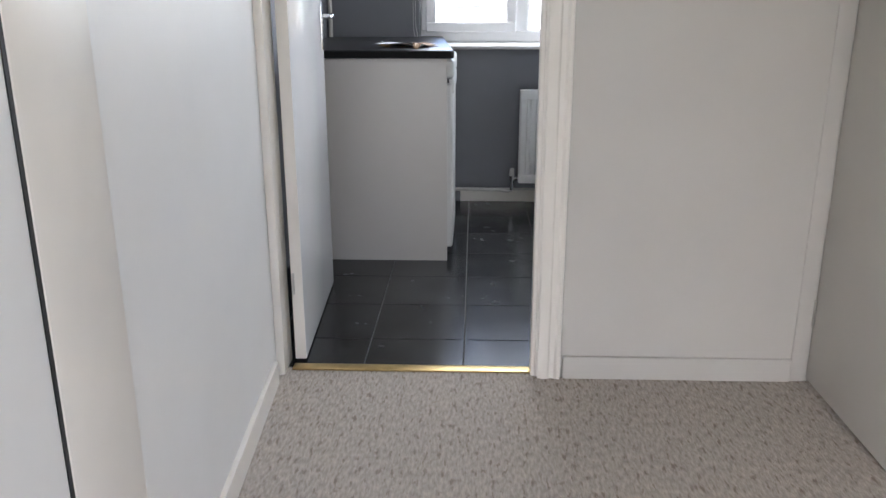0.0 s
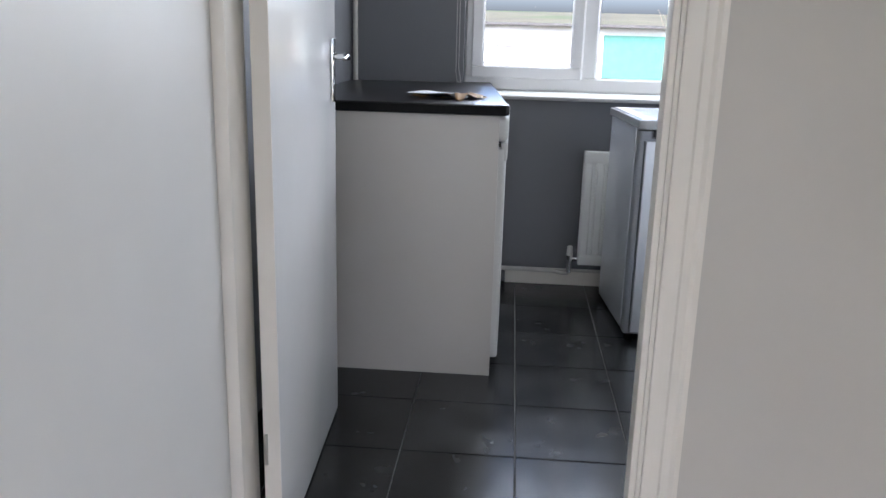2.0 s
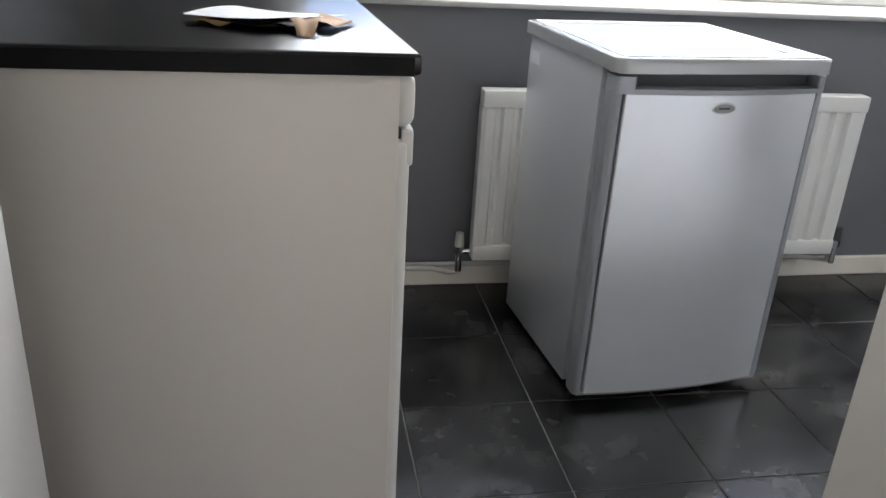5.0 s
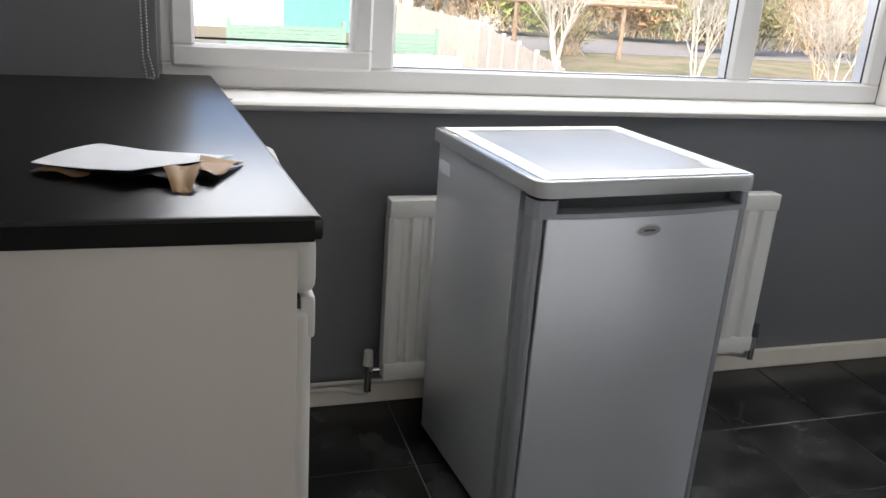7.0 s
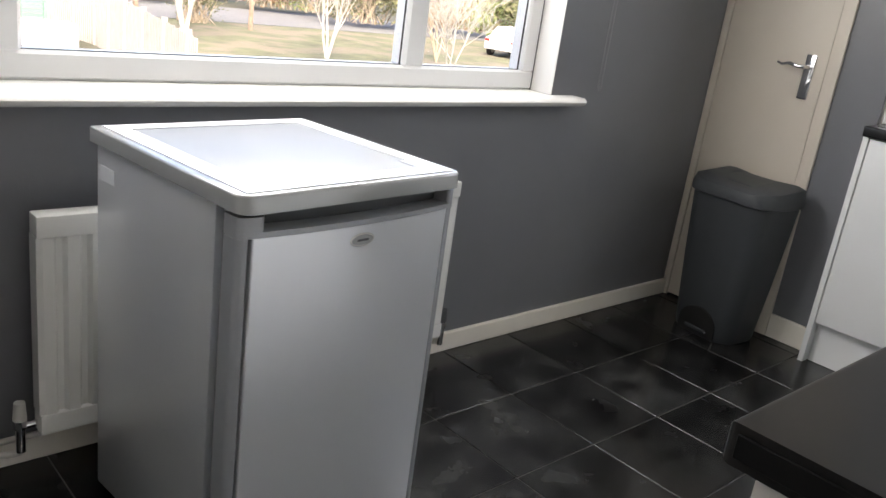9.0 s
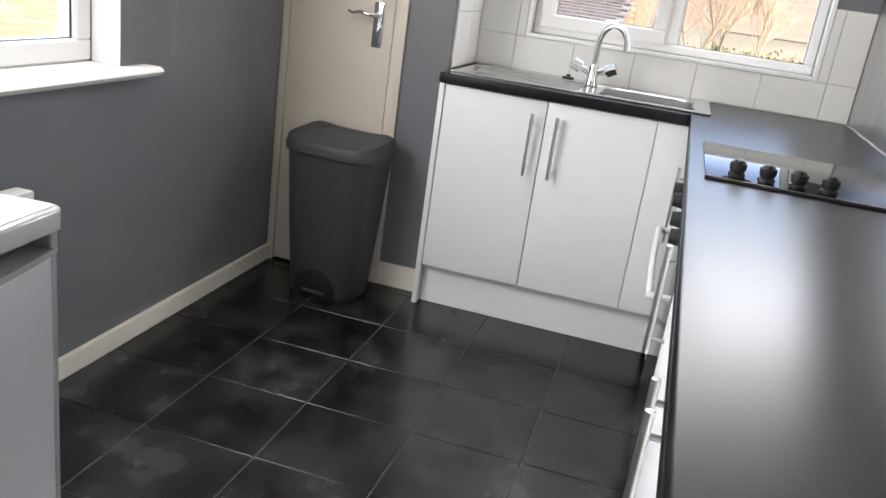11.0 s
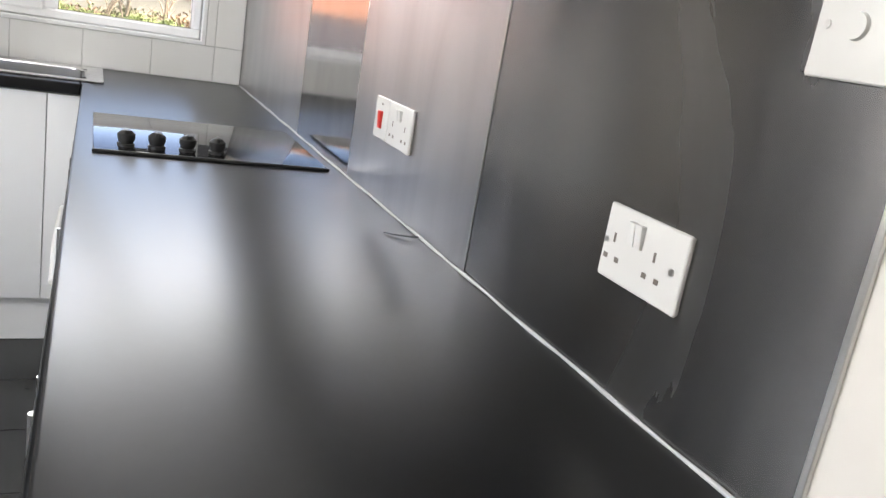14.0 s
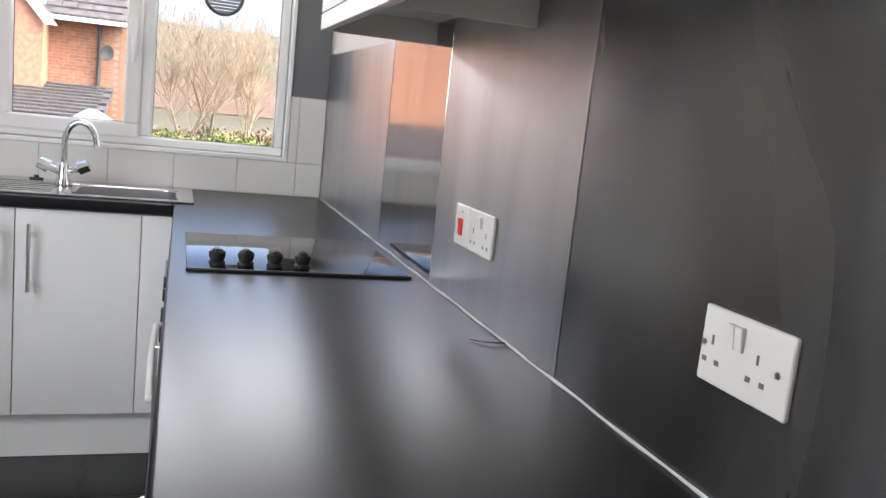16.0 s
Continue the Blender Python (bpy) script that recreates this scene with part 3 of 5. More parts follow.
def slab(x0, x1, z0, z1, back, r0=0.0, r1=0.0, off=0.0, n=12):
    """A piece of the bowed front; r0 and r1 round its upright edges."""
    pts = [(x0, back)]
    for k in range(7 if r0 else 1):
        a = math.pi / 2 * k / 6
        pts.append((x0 + r0 - r0 * math.cos(a), bow(x0 + r0) + off + r0 - r0 * math.sin(a)))
    for i in range(1, n):
        x = x0 + r0 + (x1 - x0 - r0 - r1) * i / n
        pts.append((x, bow(x) + off))
    for k in range(7 if r1 else 1):
        a = math.pi / 2 * (1 - k / 6)
        pts.append((x1 - r1 + r1 * math.cos(a), bow(x1 - r1) + off + r1 - r1 * math.sin(a)))
    pts.append((x1, back))
    return prism(bmesh.new(), pts, "z", z0, z1)


fdoor = part("door", slab(-0.2375, 0.249, 0.036, 0.780, 0.05, 0.004, 0.004), M_silver, fz)
for x0, x1, r0, r1 in ((-0.264, -0.2425, 0.016, 0.005), (0.2525, 0.275, 0.005, 0.016)):
    part("door_edge", slab(x0, x1, 0.036, 0.780, 0.05, r0, r1, 0.001, 4), M_silver_dark, fdoor, "rounded grey edge strip")
part("bottom_edge", slab(-0.262, 0.273, 0.030, 0.0355, 0.05, 0.014, 0.014, 0.002), M_silver_dark, fdoor)
part("groove", box(-0.2430, 0.253, 0.0145, 0.046, 0.04, 0.778), M_gasket, fdoor, "dark groove beside the edge strip")
# gasket colour deepens the recess: the lid's shade painted into the grip
grip = part("grip", slab(-0.255, 0.266, 0.781, 0.824, 0.05, 0.01, 0.01, 0.042), M_gasket, fz, "recessed grip strip, coloured dark for the shade under the lid")
part("grip_lip", slab(-0.264, 0.275, 0.781, 0.791, 0.05, 0.016, 0.016, -0.001), M_silver_dark, grip, "rounded lower lip")
for x0, x1, r0, r1 in ((-0.264, -0.212, 0.016, 0.012), (0.252, 0.275, 0.008, 0.016)):
    part("grip_end", slab(x0, x1, 0.791, 0.818, 0.05, r0, r1, -0.0005, 5), M_silver_dark, grip)
lid = bmesh.new()
bx(lid, -0.268, 0.28, -0.008, 0.535, 0.825, 0.858, 0.0)
vert = [e for e in lid.edges if abs(e.verts[0].co.z - e.verts[1].co.z) > 0.01 and e.verts[0].co.y < 0.1]
bmesh.ops.bevel(lid, geom=vert, offset=0.03, segments=5, affect='EDGES', profile=0.5)
bmesh.ops.bevel(lid, geom=[e for e in lid.edges if all(v.co.z > 0.855 for v in e.verts)], offset=0.006, segments=3, affect='EDGES', profile=0.5)
part("lid", lid, M_lidside, fz, "light silver worktop lid")
rim = bmesh.new()
for x0, x1, y0, y1 in ((-0.25, -0.206, 0.008, 0.52), (0.218, 0.262, 0.008, 0.52), (-0.206, 0.218, 0.008, 0.054), (-0.206, 0.218, 0.48, 0.52)):
    bx(rim, x0, x1, y0, y1, 0.857, 0.8598)
part("lid_rim", rim, M_rim_glare, fz, "glossy raised rim, white painted in for the window's reflection", smooth=False)
part("lid_inset", box(-0.205, 0.217, 0.055, 0.475, 0.8575, 0.8590, 0.0005), M_lidtop, fz, "pale inset top panel")
# the gap is drawn as a dark strip, shade included in its colour
part("inset_groove", box(-0.15, 0.165, 0.4755, 0.4795, 0.8575, 0.8588), M_gasket, fz, "dark strip painted as the gap's shade behind the inset panel")
for tx, ty, tw, td in ((0.195, 0.045, 0.045, 0.06), (0.225, 0.2, 0.03, 0.05)):
    part("tape", box(tx, tx + tw, ty, ty + td, 0.8599, 0.8604), M_tape, fz, "strip of clear packing tape")
bm = bmesh.new()
lathe(bm, [(0.022, -0.0), (0.023, 0.001), (0.021, 0.0025)], (0, 0, 0), 28)
for v in bm.verts:
    v.co = Vector((v.co.x * 1.35, -0.0125 - v.co.z, 0.752 + v.co.y * 0.58))
bmesh.ops.recalc_face_normals(bm, faces=bm.faces)
badge = part("badge", bm, M_satin, fz, "oval chrome badge")
bm = bmesh.new()
lathe(bm, [(0.021, -0.0), (0.021, 0.0005), (0.02, 0.001)], (0, 0, 0), 28)
for v in bm.verts:
    v.co = Vector((v.co.x * 1.28, -0.0149 - v.co.z, 0.752 + v.co.y * 0.48))
bmesh.ops.recalc_face_normals(bm, faces=bm.faces)
part("badge_face", bm, M_lidtop, badge, "pale oval face")
bm = box(-0.014, 0.014, -0.0167, -0.0145, 0.750, 0.7543)
part("badge_mark", bm, M_gasket, badge, "illegible dark lettering")
part("sticker", box(-0.2635, -0.262, 0.44, 0.5, 0.755, 0.785), M_paper, fz, "small white rating sticker")
for sx in (-0.22, 0.22):
    for sy in (0.09, 0.48):
        part("foot", cyl(bmesh.new(), (sx, sy, 0.0), (sx, sy, 0.032), 0.018), M_dark, fz)
local_children(fz)
fz.matrix_world = pose(1.226, 1.5595, 0, 0, 0, 5.2) @ Matrix.Diagonal((0.975, 1, 1, 1))

# ---- radiator ----
rad = thing("radiator", (1.43, 2.14, 0.13), "white ribbed panel radiator on the grey wall", "radiator")
RX0, RX1, RZ0, RZ1, RY = 0.828, 2.035, 0.135, 0.655, 2.125
bm = bmesh.new()
outline = [(RX0, RY + 0.05), (RX0, RY + 0.006), (RX0 + 0.012, RY)]
x = RX0 + 0.035
while x < RX1 - 0.05:
    outline += [(x, RY), (x + 0.008, RY + 0.012), (x + 0.02, RY + 0.012), (x + 0.028, RY)]
    x += 0.052
outline += [(RX1 - 0.012, RY), (RX1, RY + 0.006), (RX1, RY + 0.05)]
prism(bm, outline, "z", RZ0 + 0.05, RZ1 - 0.05)
part("panel", bm, M_radi, rad, smooth=False)
part("top_edge", box(RX0, RX1, RY - 0.003, RY + 0.05, RZ1 - 0.05, RZ1, 0.006), M_radi, rad)
part("bottom_edge", box(RX0, RX1, RY - 0.003, RY + 0.05, RZ0, RZ0 + 0.05, 0.006), M_radi, rad)
for bxx in (1.05, 1.8):
    part("bracket", box(bxx, bxx + 0.03, RY + 0.05, N, RZ1 - 0.16, RZ1 - 0.06), M_radi, rad)


def valve(x, name, dark):
    bm = bmesh.new()
    cyl(bm, (x, RY + 0.03, 0.09), (x, RY + 0.03, 0.15), 0.011)
    cyl(bm, (x, RY + 0.03, 0.155), (x + (0.05 if x < 1 else -0.05), RY + 0.03, 0.155), 0.009)
    cyl(bm, (x, RY + 0.03, 0.15), (x, RY + 0.03, 0.172), 0.015, n=6)
    v = part(name, bm, M_chrome, rad, "chrome radiator valve")
    part("cap", cyl(bmesh.new(), (x, RY + 0.03, 0.172), (x, RY + 0.03, 0.215), 0.015, 0.012), M_gasket if dark else M_plast, v)


valve(RX0 - 0.035, "valve", False)
valve(RX1 + 0.03, "valve", True)
tagged(part("heating_pipe", tube(tube(bmesh.new(), [(0.46, RY + 0.075, 0.082), (0.72, RY + 0.07, 0.08), (0.77, RY + 0.045, 0.078), (RX0 - 0.037, RY + 0.032, 0.084), (RX0 - 0.035, RY + 0.03, 0.13)], 0.008),
                                  [(0.46, RY + 0.105, 0.078), (2.0, RY + 0.105, 0.078), (2.04, RY + 0.09, 0.08), (RX1 + 0.025, RY + 0.05, 0.09), (RX1 + 0.03, RY + 0.03, 0.14)], 0.008), M_pipe), "cream painted copper heating pipes along the skirting", "pipe")

# ---- south worktop run ----
SX0 = 0.922
SF = 0.645
KX = 3.42


def front(x):
    """The run's front edge, which draws in a little towards the sink."""
    return SF - 0.005 + 0.006 * (3.42 - min(x, 3.42))


bm = prism(bmesh.new(), [(SX0, S + 0.004), (E_ - 0.001, S + 0.004), (E_ - 0.001, SF), (KX, SF), (KX, front(KX)), (SX0, front(SX0))], "z", TOP - 0.038, TOP)
bmesh.ops.bevel(bm, geom=[e for e in bm.edges if max(v.co.x for v in e.verts) < KX + 0.01 and min(v.co.y for v in e.verts) > 0.5 and e.calc_length() > 0.02], offset=0.008, segments=3, affect='EDGES', profile=0.5)
wlong = worktop("worktop_long", bm, "long matt black laminate worktop with the hob")
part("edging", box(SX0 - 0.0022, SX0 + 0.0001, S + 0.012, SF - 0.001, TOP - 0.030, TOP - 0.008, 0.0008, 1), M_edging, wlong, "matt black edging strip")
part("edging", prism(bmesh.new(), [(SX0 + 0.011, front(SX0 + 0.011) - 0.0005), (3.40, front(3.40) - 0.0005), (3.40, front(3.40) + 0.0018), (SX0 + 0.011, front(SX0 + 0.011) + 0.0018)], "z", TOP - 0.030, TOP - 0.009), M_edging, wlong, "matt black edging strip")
bm = box(KX, E_ - 0.001, SF + 0.001, 1.552, TOP - 0.038, TOP, 0.008, 3)
worktop("worktop_sink", bm, "black laminate worktop holding the steel sink")


def bar_handle(parent, p, out, length=0.23):
    """Round bar on two pegs, upright, centred on p."""
    p, out = Vector(p), Vector(out)
    up = Vector((0, 0, 1))
    bm = cyl(bmesh.new(), p + out * 0.032 - up * length / 2, p + out * 0.032 + up * length / 2, 0.0065)
    for s in (-1, 1):
        cyl(bm, p + up * s * length * 0.36, p + out * 0.032 + up * s * length * 0.36, 0.0045, n=10)
    return part("handle", bm, M_satin, parent, "brushed steel bar handle")


def base_unit(x0, x1, doors, label, handles):
    f = front((x0 + x1) / 2)
    u = thing("base_cabinet", ((x0 + x1) / 2, 0.35, 0), label, "cabinet", "cabinets under the long worktop")
    part("body", box(x0 + 0.001, x1 - 0.001, S + 0.005, f - 0.045, 0.15, TOP - 0.039), M_white, u)
    part("plinth", box(x0, x1, f - 0.09, f - 0.075, 0.0, 0.149), M_white, u)
    w = (x1 - x0) / doors
    for i in range(doors):
        d = part("door", box(x0 + i * w + 0.002, x0 + (i + 1) * w - 0.002, f - 0.043, f - 0.025, 0.165, TOP - 0.045, 0.0015), M_white, u)
        hx = handles[i]
        bar_handle(d, (hx, f - 0.025, 0.725), (0, 1, 0))
    return u


tagged(part("end_panel", box(SX0 + 0.014, SX0 + 0.032, S + 0.004, front(SX0) - 0.028, 0.0, TOP - 0.039, 0.001), M_panel), "off-white end panel of the long worktop run", "cabinet panel")
base_unit(0.956, 1.39, 2, "white gloss base cabinet with two doors", (1.12, 1.345))
base_unit(1.391, 2.137, 2, "white gloss base cabinet with two bar handles", (1.435, 2.05))
base_unit(2.838, 3.42, 1, "white gloss corner base cabinet", (2.9,))
OF = front(2.49)
ov = thing("oven", (2.44, 0.35, 0), "built-in oven with black knobs under the hob", "oven")
part("body", box(2.2, 2.775, S + 0.01, OF - 0.045, 0.15, TOP - 0.039), M_gasket, ov)
part("door", box(2.14, 2.836, OF - 0.044, OF - 0.022, 0.17, 0.72, 0.003), M_hobglass, ov)
part("control_panel", box(2.14, 2.836, OF - 0.044, OF - 0.022, 0.725, TOP - 0.042, 0.003), M_white, ov)
for kx in (2.24, 2.4, 2.6, 2.74):
    part("knob", cyl(bmesh.new(), (kx, OF - 0.022, 0.81), (kx, OF + 0.012, 0.81), 0.021, 0.017), M_dark, ov, "black oven knob")
part("oven_handle", tube(bmesh.new(), [(2.2, OF - 0.02, 0.68), (2.2, OF + 0.025, 0.68), (2.49, OF + 0.03, 0.68), (2.775, OF + 0.025, 0.68), (2.775, OF - 0.02, 0.68)], 0.009), M_plast, ov, "white bar handle")
part("plinth", box(2.14, 2.836, OF - 0.09, OF - 0.075, 0.0, 0.149), M_white, ov)

# ---- sink run ----
sc = thing("sink_cabinet", (3.7, 1.1, 0), "white gloss sink cabinet with two doors and bar handles", "cabinet")
part("body", box(KX + 0.045, E_ - 0.02, 0.7, 1.528, 0.15, TOP - 0.039), M_white, sc)
part("plinth", box(KX + 0.06, KX + 0.075, 0.62, 1.528, 0, 0.155), M_white, sc)
part("end_panel", box(KX + 0.015, E_ - 0.02, 1.53, 1.55, 0, TOP - 0.039, 0.001), M_white, sc)
for y0, y1, hy in ((0.745, 1.135, 1.09), (1.139, 1.527, 1.183)):
    d = part("door", box(KX + 0.022, KX + 0.041, y0, y1, 0.168, TOP - 0.043, 0.0015), M_white, sc)
    bar_handle(d, (KX + 0.022, hy, 0.725), (-1, 0, 0))
part("corner_post", box(KX + 0.022, KX + 0.041, SF - 0.03, 0.742, 0.168, TOP - 0.043, 0.0015), M_white, sc)

# steel sink with bowl and drainer
sk = thing("sink", (3.69, 1.05, TOP), "inset stainless steel sink with bowl and ribbed drainer", "sink")
X0, X1, Y0, Y1 = KX + 0.045, E_ - 0.03, 0.575, 1.525
BX0, BX1, BY0, BY1 = X0 + 0.06, X1 - 0.1, 0.63, 0.98
zt = TOP + 0.006
bm = bmesh.new()
bx(bm, X0, BX0, Y0, Y1, TOP + 0.0005, zt, 0.002, 1)
bx(bm, BX1, X1, Y0, Y1, TOP + 0.0005, zt, 0.002, 1)
bx(bm, BX0, BX1, Y0, BY0, TOP + 0.0005, zt)
bx(bm, BX0, BX1, BY1, Y1, TOP + 0.0005, zt - 0.002)
bx(bm, X0, X0 + 0.008, Y0, Y1, TOP + 0.0005, zt + 0.003, 0.002, 1)
bx(bm, X0, X1, Y0, Y0 + 0.008, TOP + 0.0005, zt + 0.003, 0.002, 1)
part("deck", bm, M_sink, sk)
bm = bmesh.new()
rings = []
for s, z in ((0.0, zt), (0.006, zt - 0.004), (0.014, TOP - 0.036), (0.02, TOP - 0.037)):
    ring = []
    for cx, cy, a0 in ((BX1, BY1, 0), (BX0, BY1, 90), (BX0, BY0, 180), (BX1, BY0, 270)):
        rad_c = 0.06
        ccx = cx - rad_c if cx == BX1 else cx + rad_c
        ccy = cy - rad_c if cy == BY1 else cy + rad_c
        for k in range(7):
            a = radians(a0 + 15 * k)
            ring.append(bm.verts.new((ccx + (rad_c - s) * math.cos(a), ccy + (rad_c - s) * math.sin(a), z)))
    rings.append(ring)
for a, b in zip(rings, rings[1:]):
    for k in range(len(a)):
        bm.faces.new((a[k], a[(k + 1) % len(a)], b[(k + 1) % len(b)], b[k]))
bm.faces.new(rings[-1])
bmesh.ops.recalc_face_normals(bm, faces=bm.faces)
part("bowl", bm, M_sink, sk, "shallow-looking steel bowl")
for k in range(6):
    xx = BX0 + 0.02 + k * 0.055
    part("rib", box(xx, xx + 0.016, 1.05, 1.46, zt - 0.003, zt + 0.0015, 0.002, 1), M_sink, sk)
tap = thing("mixer_tap", (3.75, 1.03, zt), "chrome swan-neck mixer tap with two crosshead handles", "tap")
TX, TY = 3.75, 1.03
part("base", lathe(bmesh.new(), [(0.03, 0.0), (0.03, 0.012), (0.022, 0.03), (0.019, 0.07), (0.014, 0.085)], (TX, TY, zt)), M_chrome, tap)
bm = bmesh.new()
pts = [(TX, TY, zt + 0.075), (TX, TY, zt + 0.13)] + [(TX - 0.012 * (1 - math.cos(a)), TY - 0.055 * (1 - math.cos(a)), zt + 0.155 + 0.08 * math.sin(a)) for a in [math.pi * k / 14 for k in range(0, 14)]] + [(TX - 0.025, TY - 0.112, zt + 0.150)]
tube(bm, pts, [0.0115] * (len(pts) - 1) + [0.0125])
part("spout", bm, M_chrome, tap)
for s in (-1, 1):
    bm = cyl(bmesh.new(), (TX, TY, zt + 0.045), (TX - 0.005, TY + s * 0.055, zt + 0.066), 0.014, 0.012)
    cyl(bm, (TX - 0.005, TY + s * 0.05, zt + 0.064), (TX - 0.009, TY + s * 0.085, zt + 0.08), 0.024, 0.021, n=8)
    part("tap_handle", bm, M_chrome, tap, "faceted chrome tap head")
plug = tagged(part("sink_plug", lathe(bmesh.new(), [(0.022, 0), (0.025, 0.006), (0.025, 0.011), (0.009, 0.013), (0.009, 0.021)], (3.85, 1.135, zt - 0.0015), 20), M_dark), "black rubber sink plug lying on the drainer", "plug")

# ---- hob ----
hob = thing("hob", (2.6, 0.35, TOP), "black glass electric hob with four knobs", "hob")
part("glass", box(2.335, 2.835, 0.09, 0.608, TOP + 0.001, TOP + 0.006, 0.002), M_hobglass, hob)
part("front_trim", box(2.33, 2.337, 0.088, 0.61, TOP + 0.0005, TOP + 0.008, 0.002), M_dark, hob, "black edge trim")
for ky in (0.54, 0.475, 0.408, 0.342):
    bm = lathe(bmesh.new(), [(0.019, 0), (0.019, 0.006), (0.015, 0.008), (0.019, 0.018), (0.019, 0.028), (0.012, 0.034), (0.01, 0.036)], (2.40, ky, TOP + 0.006), 18)
    bx(bm, 2.383, 2.417, ky - 0.004, ky + 0.004, TOP + 0.034, TOP + 0.044, 0.002)
    part("knob", bm, M_dark, hob, "black hob knob")

# ---- steel splashback ----
sb = thing("splashback", (2.4, S, TOP), "smeared stainless steel splashback panels behind the worktop", "splashback")
tagged(sb, kind="structure")
for x0, x1, zt in ((0.898, 1.60, 1.62), (1.603, 2.303, 1.62), (2.848, E_ - 0.002, 1.53)):
    part("panel", box(x0, x1, S, S + 0.003, TOP + 0.0005, zt, 0.001, 1), M_steel if x0 < 1 else M_hazy_steel, sb)
part("hob_panel", box(2.304, 2.847, S, S + 0.0035, TOP + 0.0005, 1.62, 0.001, 1), M_mirror_steel, sb, "clear polished steel panel behind the hob")
part("edge_strip", box(0.89, 0.898, S, S + 0.006, TOP - 0.04, 1.62, 0.001, 1), M_satin, sb, "steel end strip")
for sx, zt in ((1.6015, 1.62), (2.8475, 1.53)):
    part("seam_strip", box(sx - 0.002, sx + 0.002, S + 0.003, S + 0.0045, TOP + 0.004, zt), M_satin, sb)
part("sealant", tube(bmesh.new(), [(0.9 + (E_ - 0.91) * k / 40, S + 0.006, TOP + 0.002 + 0.001 * math.sin(k * 1.7)) for k in range(41)], [0.0026 + 0.0007 * math.sin(k * 2.3) for k in range(41)], 8), M_sealant, sb, "white sealant bead")


PL = S - 0.004


def plate(name, x0, x1, z0, z1, label, cat):
    """A white plastic plate on the splashback."""
    t = thing(name, ((x0 + x1) / 2, S + 0.003, z0), label, cat)
    part("back_box", box(x0 + 0.002, x1 - 0.002, S + 0.003, PL + 0.008, z0 + 0.002, z1 - 0.002), M_pipe, t)
    part("front_plate", box(x0, x1, PL + 0.008, PL + 0.015, z0, z1, 0.004, 3), M_plast, t)
    return t


def rocker(t, x, z, w=0.011, h=0.022, mat=None):
    bm = box(x - w / 2, x + w / 2, PL + 0.0145, PL + 0.019, z - h / 2, z + h / 2, 0.001)
    for v in bm.verts:
        if v.co.z > z and v.co.y > PL + 0.017:
            v.co.y += 0.003
    return part("rocker_switch", bm, mat or M_plast, t)


def pins(t, x, z):
    part("pin_hole", box(x - 0.002, x + 0.002, PL + 0.0147, PL + 0.0153, z, z + 0.011), M_socket_hole, t)
    for s in (-1, 1):
        part("pin_hole", box(x + s * 0.011 - 0.004, x + s * 0.011 + 0.004, PL + 0.0147, PL + 0.0153, z - 0.0215, z - 0.0155), M_socket_hole, t)


def screw(t, x, z):
    part("screw", cyl(bmesh.new(), (x, PL + 0.0145, z), (x, PL + 0.0162, z), 0.004, n=12), M_satin, t)


ds = plate("double_socket", 1.092, 1.238, 1.06, 1.148, "white plastic double wall socket on the steel splashback", "socket")
for px in (1.141, 1.2165):
    pins(ds, px, 1.1045)
for px in (1.1705, 1.1835):
    rocker(ds, px, 1.1235, 0.012, 0.027)
screw(ds, 1.109, 1.104)
screw(ds, 1.231, 1.104)
ss = plate("double_socket", 1.912, 2.046, 1.06, 1.146, "white plastic double wall socket beside the cooker switch", "socket")
for px in (1.943, 2.015):
    pins(ss, px, 1.098)
for px in (1.973, 1.986):
    rocker(ss, px, 1.125)
cs = plate("cooker_switch", 2.049, 2.134, 1.06, 1.146, "white cooker switch with a red rocker", "switch")
rocker(cs, 2.091, 1.1, 0.018, 0.036, M_red)
part("neon", box(2.086, 2.096, PL + 0.0147, PL + 0.0155, 1.13, 1.134), M_socket_hole, cs)
fs = plate("wall_switch", 0.923, 1.010, 1.32, 1.405, "white round-button wall switch with screws", "switch")
part("button", cyl(bmesh.new(), (0.966, PL + 0.0145, 1.364), (0.966, PL + 0.019, 1.364), 0.012, 0.011, n=24), M_plast, fs)
screw(fs, 0.936, 1.364)
screw(fs, 0.997, 1.364)

scrap = tagged(part("sealant_scrap", tube(bmesh.new(), [(1.79, S + 0.012, TOP + 0.004), (1.785, S + 0.03, TOP + 0.006), (1.80, S + 0.055, TOP + 0.004), (1.815, S + 0.07, TOP + 0.003)], [0.002, 0.002, 0.0015, 0.0012], 6), M_gasket), "loose dark strand of sealant on the worktop edge", "sealant strand")

# ---- wall cupboards ----
uc = thing("wall_cabinet", (2.1, 0.2, 1.5), "white wall cabinet above the long worktop", "cabinet", "wall cabinets")
UX0, UX1, UF = 1.852, 2.448, 0.335
part("body", box(UX0, UX1, S + 0.004, UF - 0.02, 1.548, 2.2), M_white, uc)
part("end_panel", box(UX1 - 0.018, UX1, S + 0.004, UF - 0.02, 1.495, 1.548), M_panel, uc)
part("door", box(UX0 + 0.002, UX1, UF - 0.019, UF, 1.535, 2.2, 0.002), M_white, uc)
part("light_rail", box(UX0, UX1, UF - 0.02, UF, 1.495, 1.531, 0.002), M_white, uc)
uc2 = copy_thing(uc, pose(1.5, 0.2, 1.5))

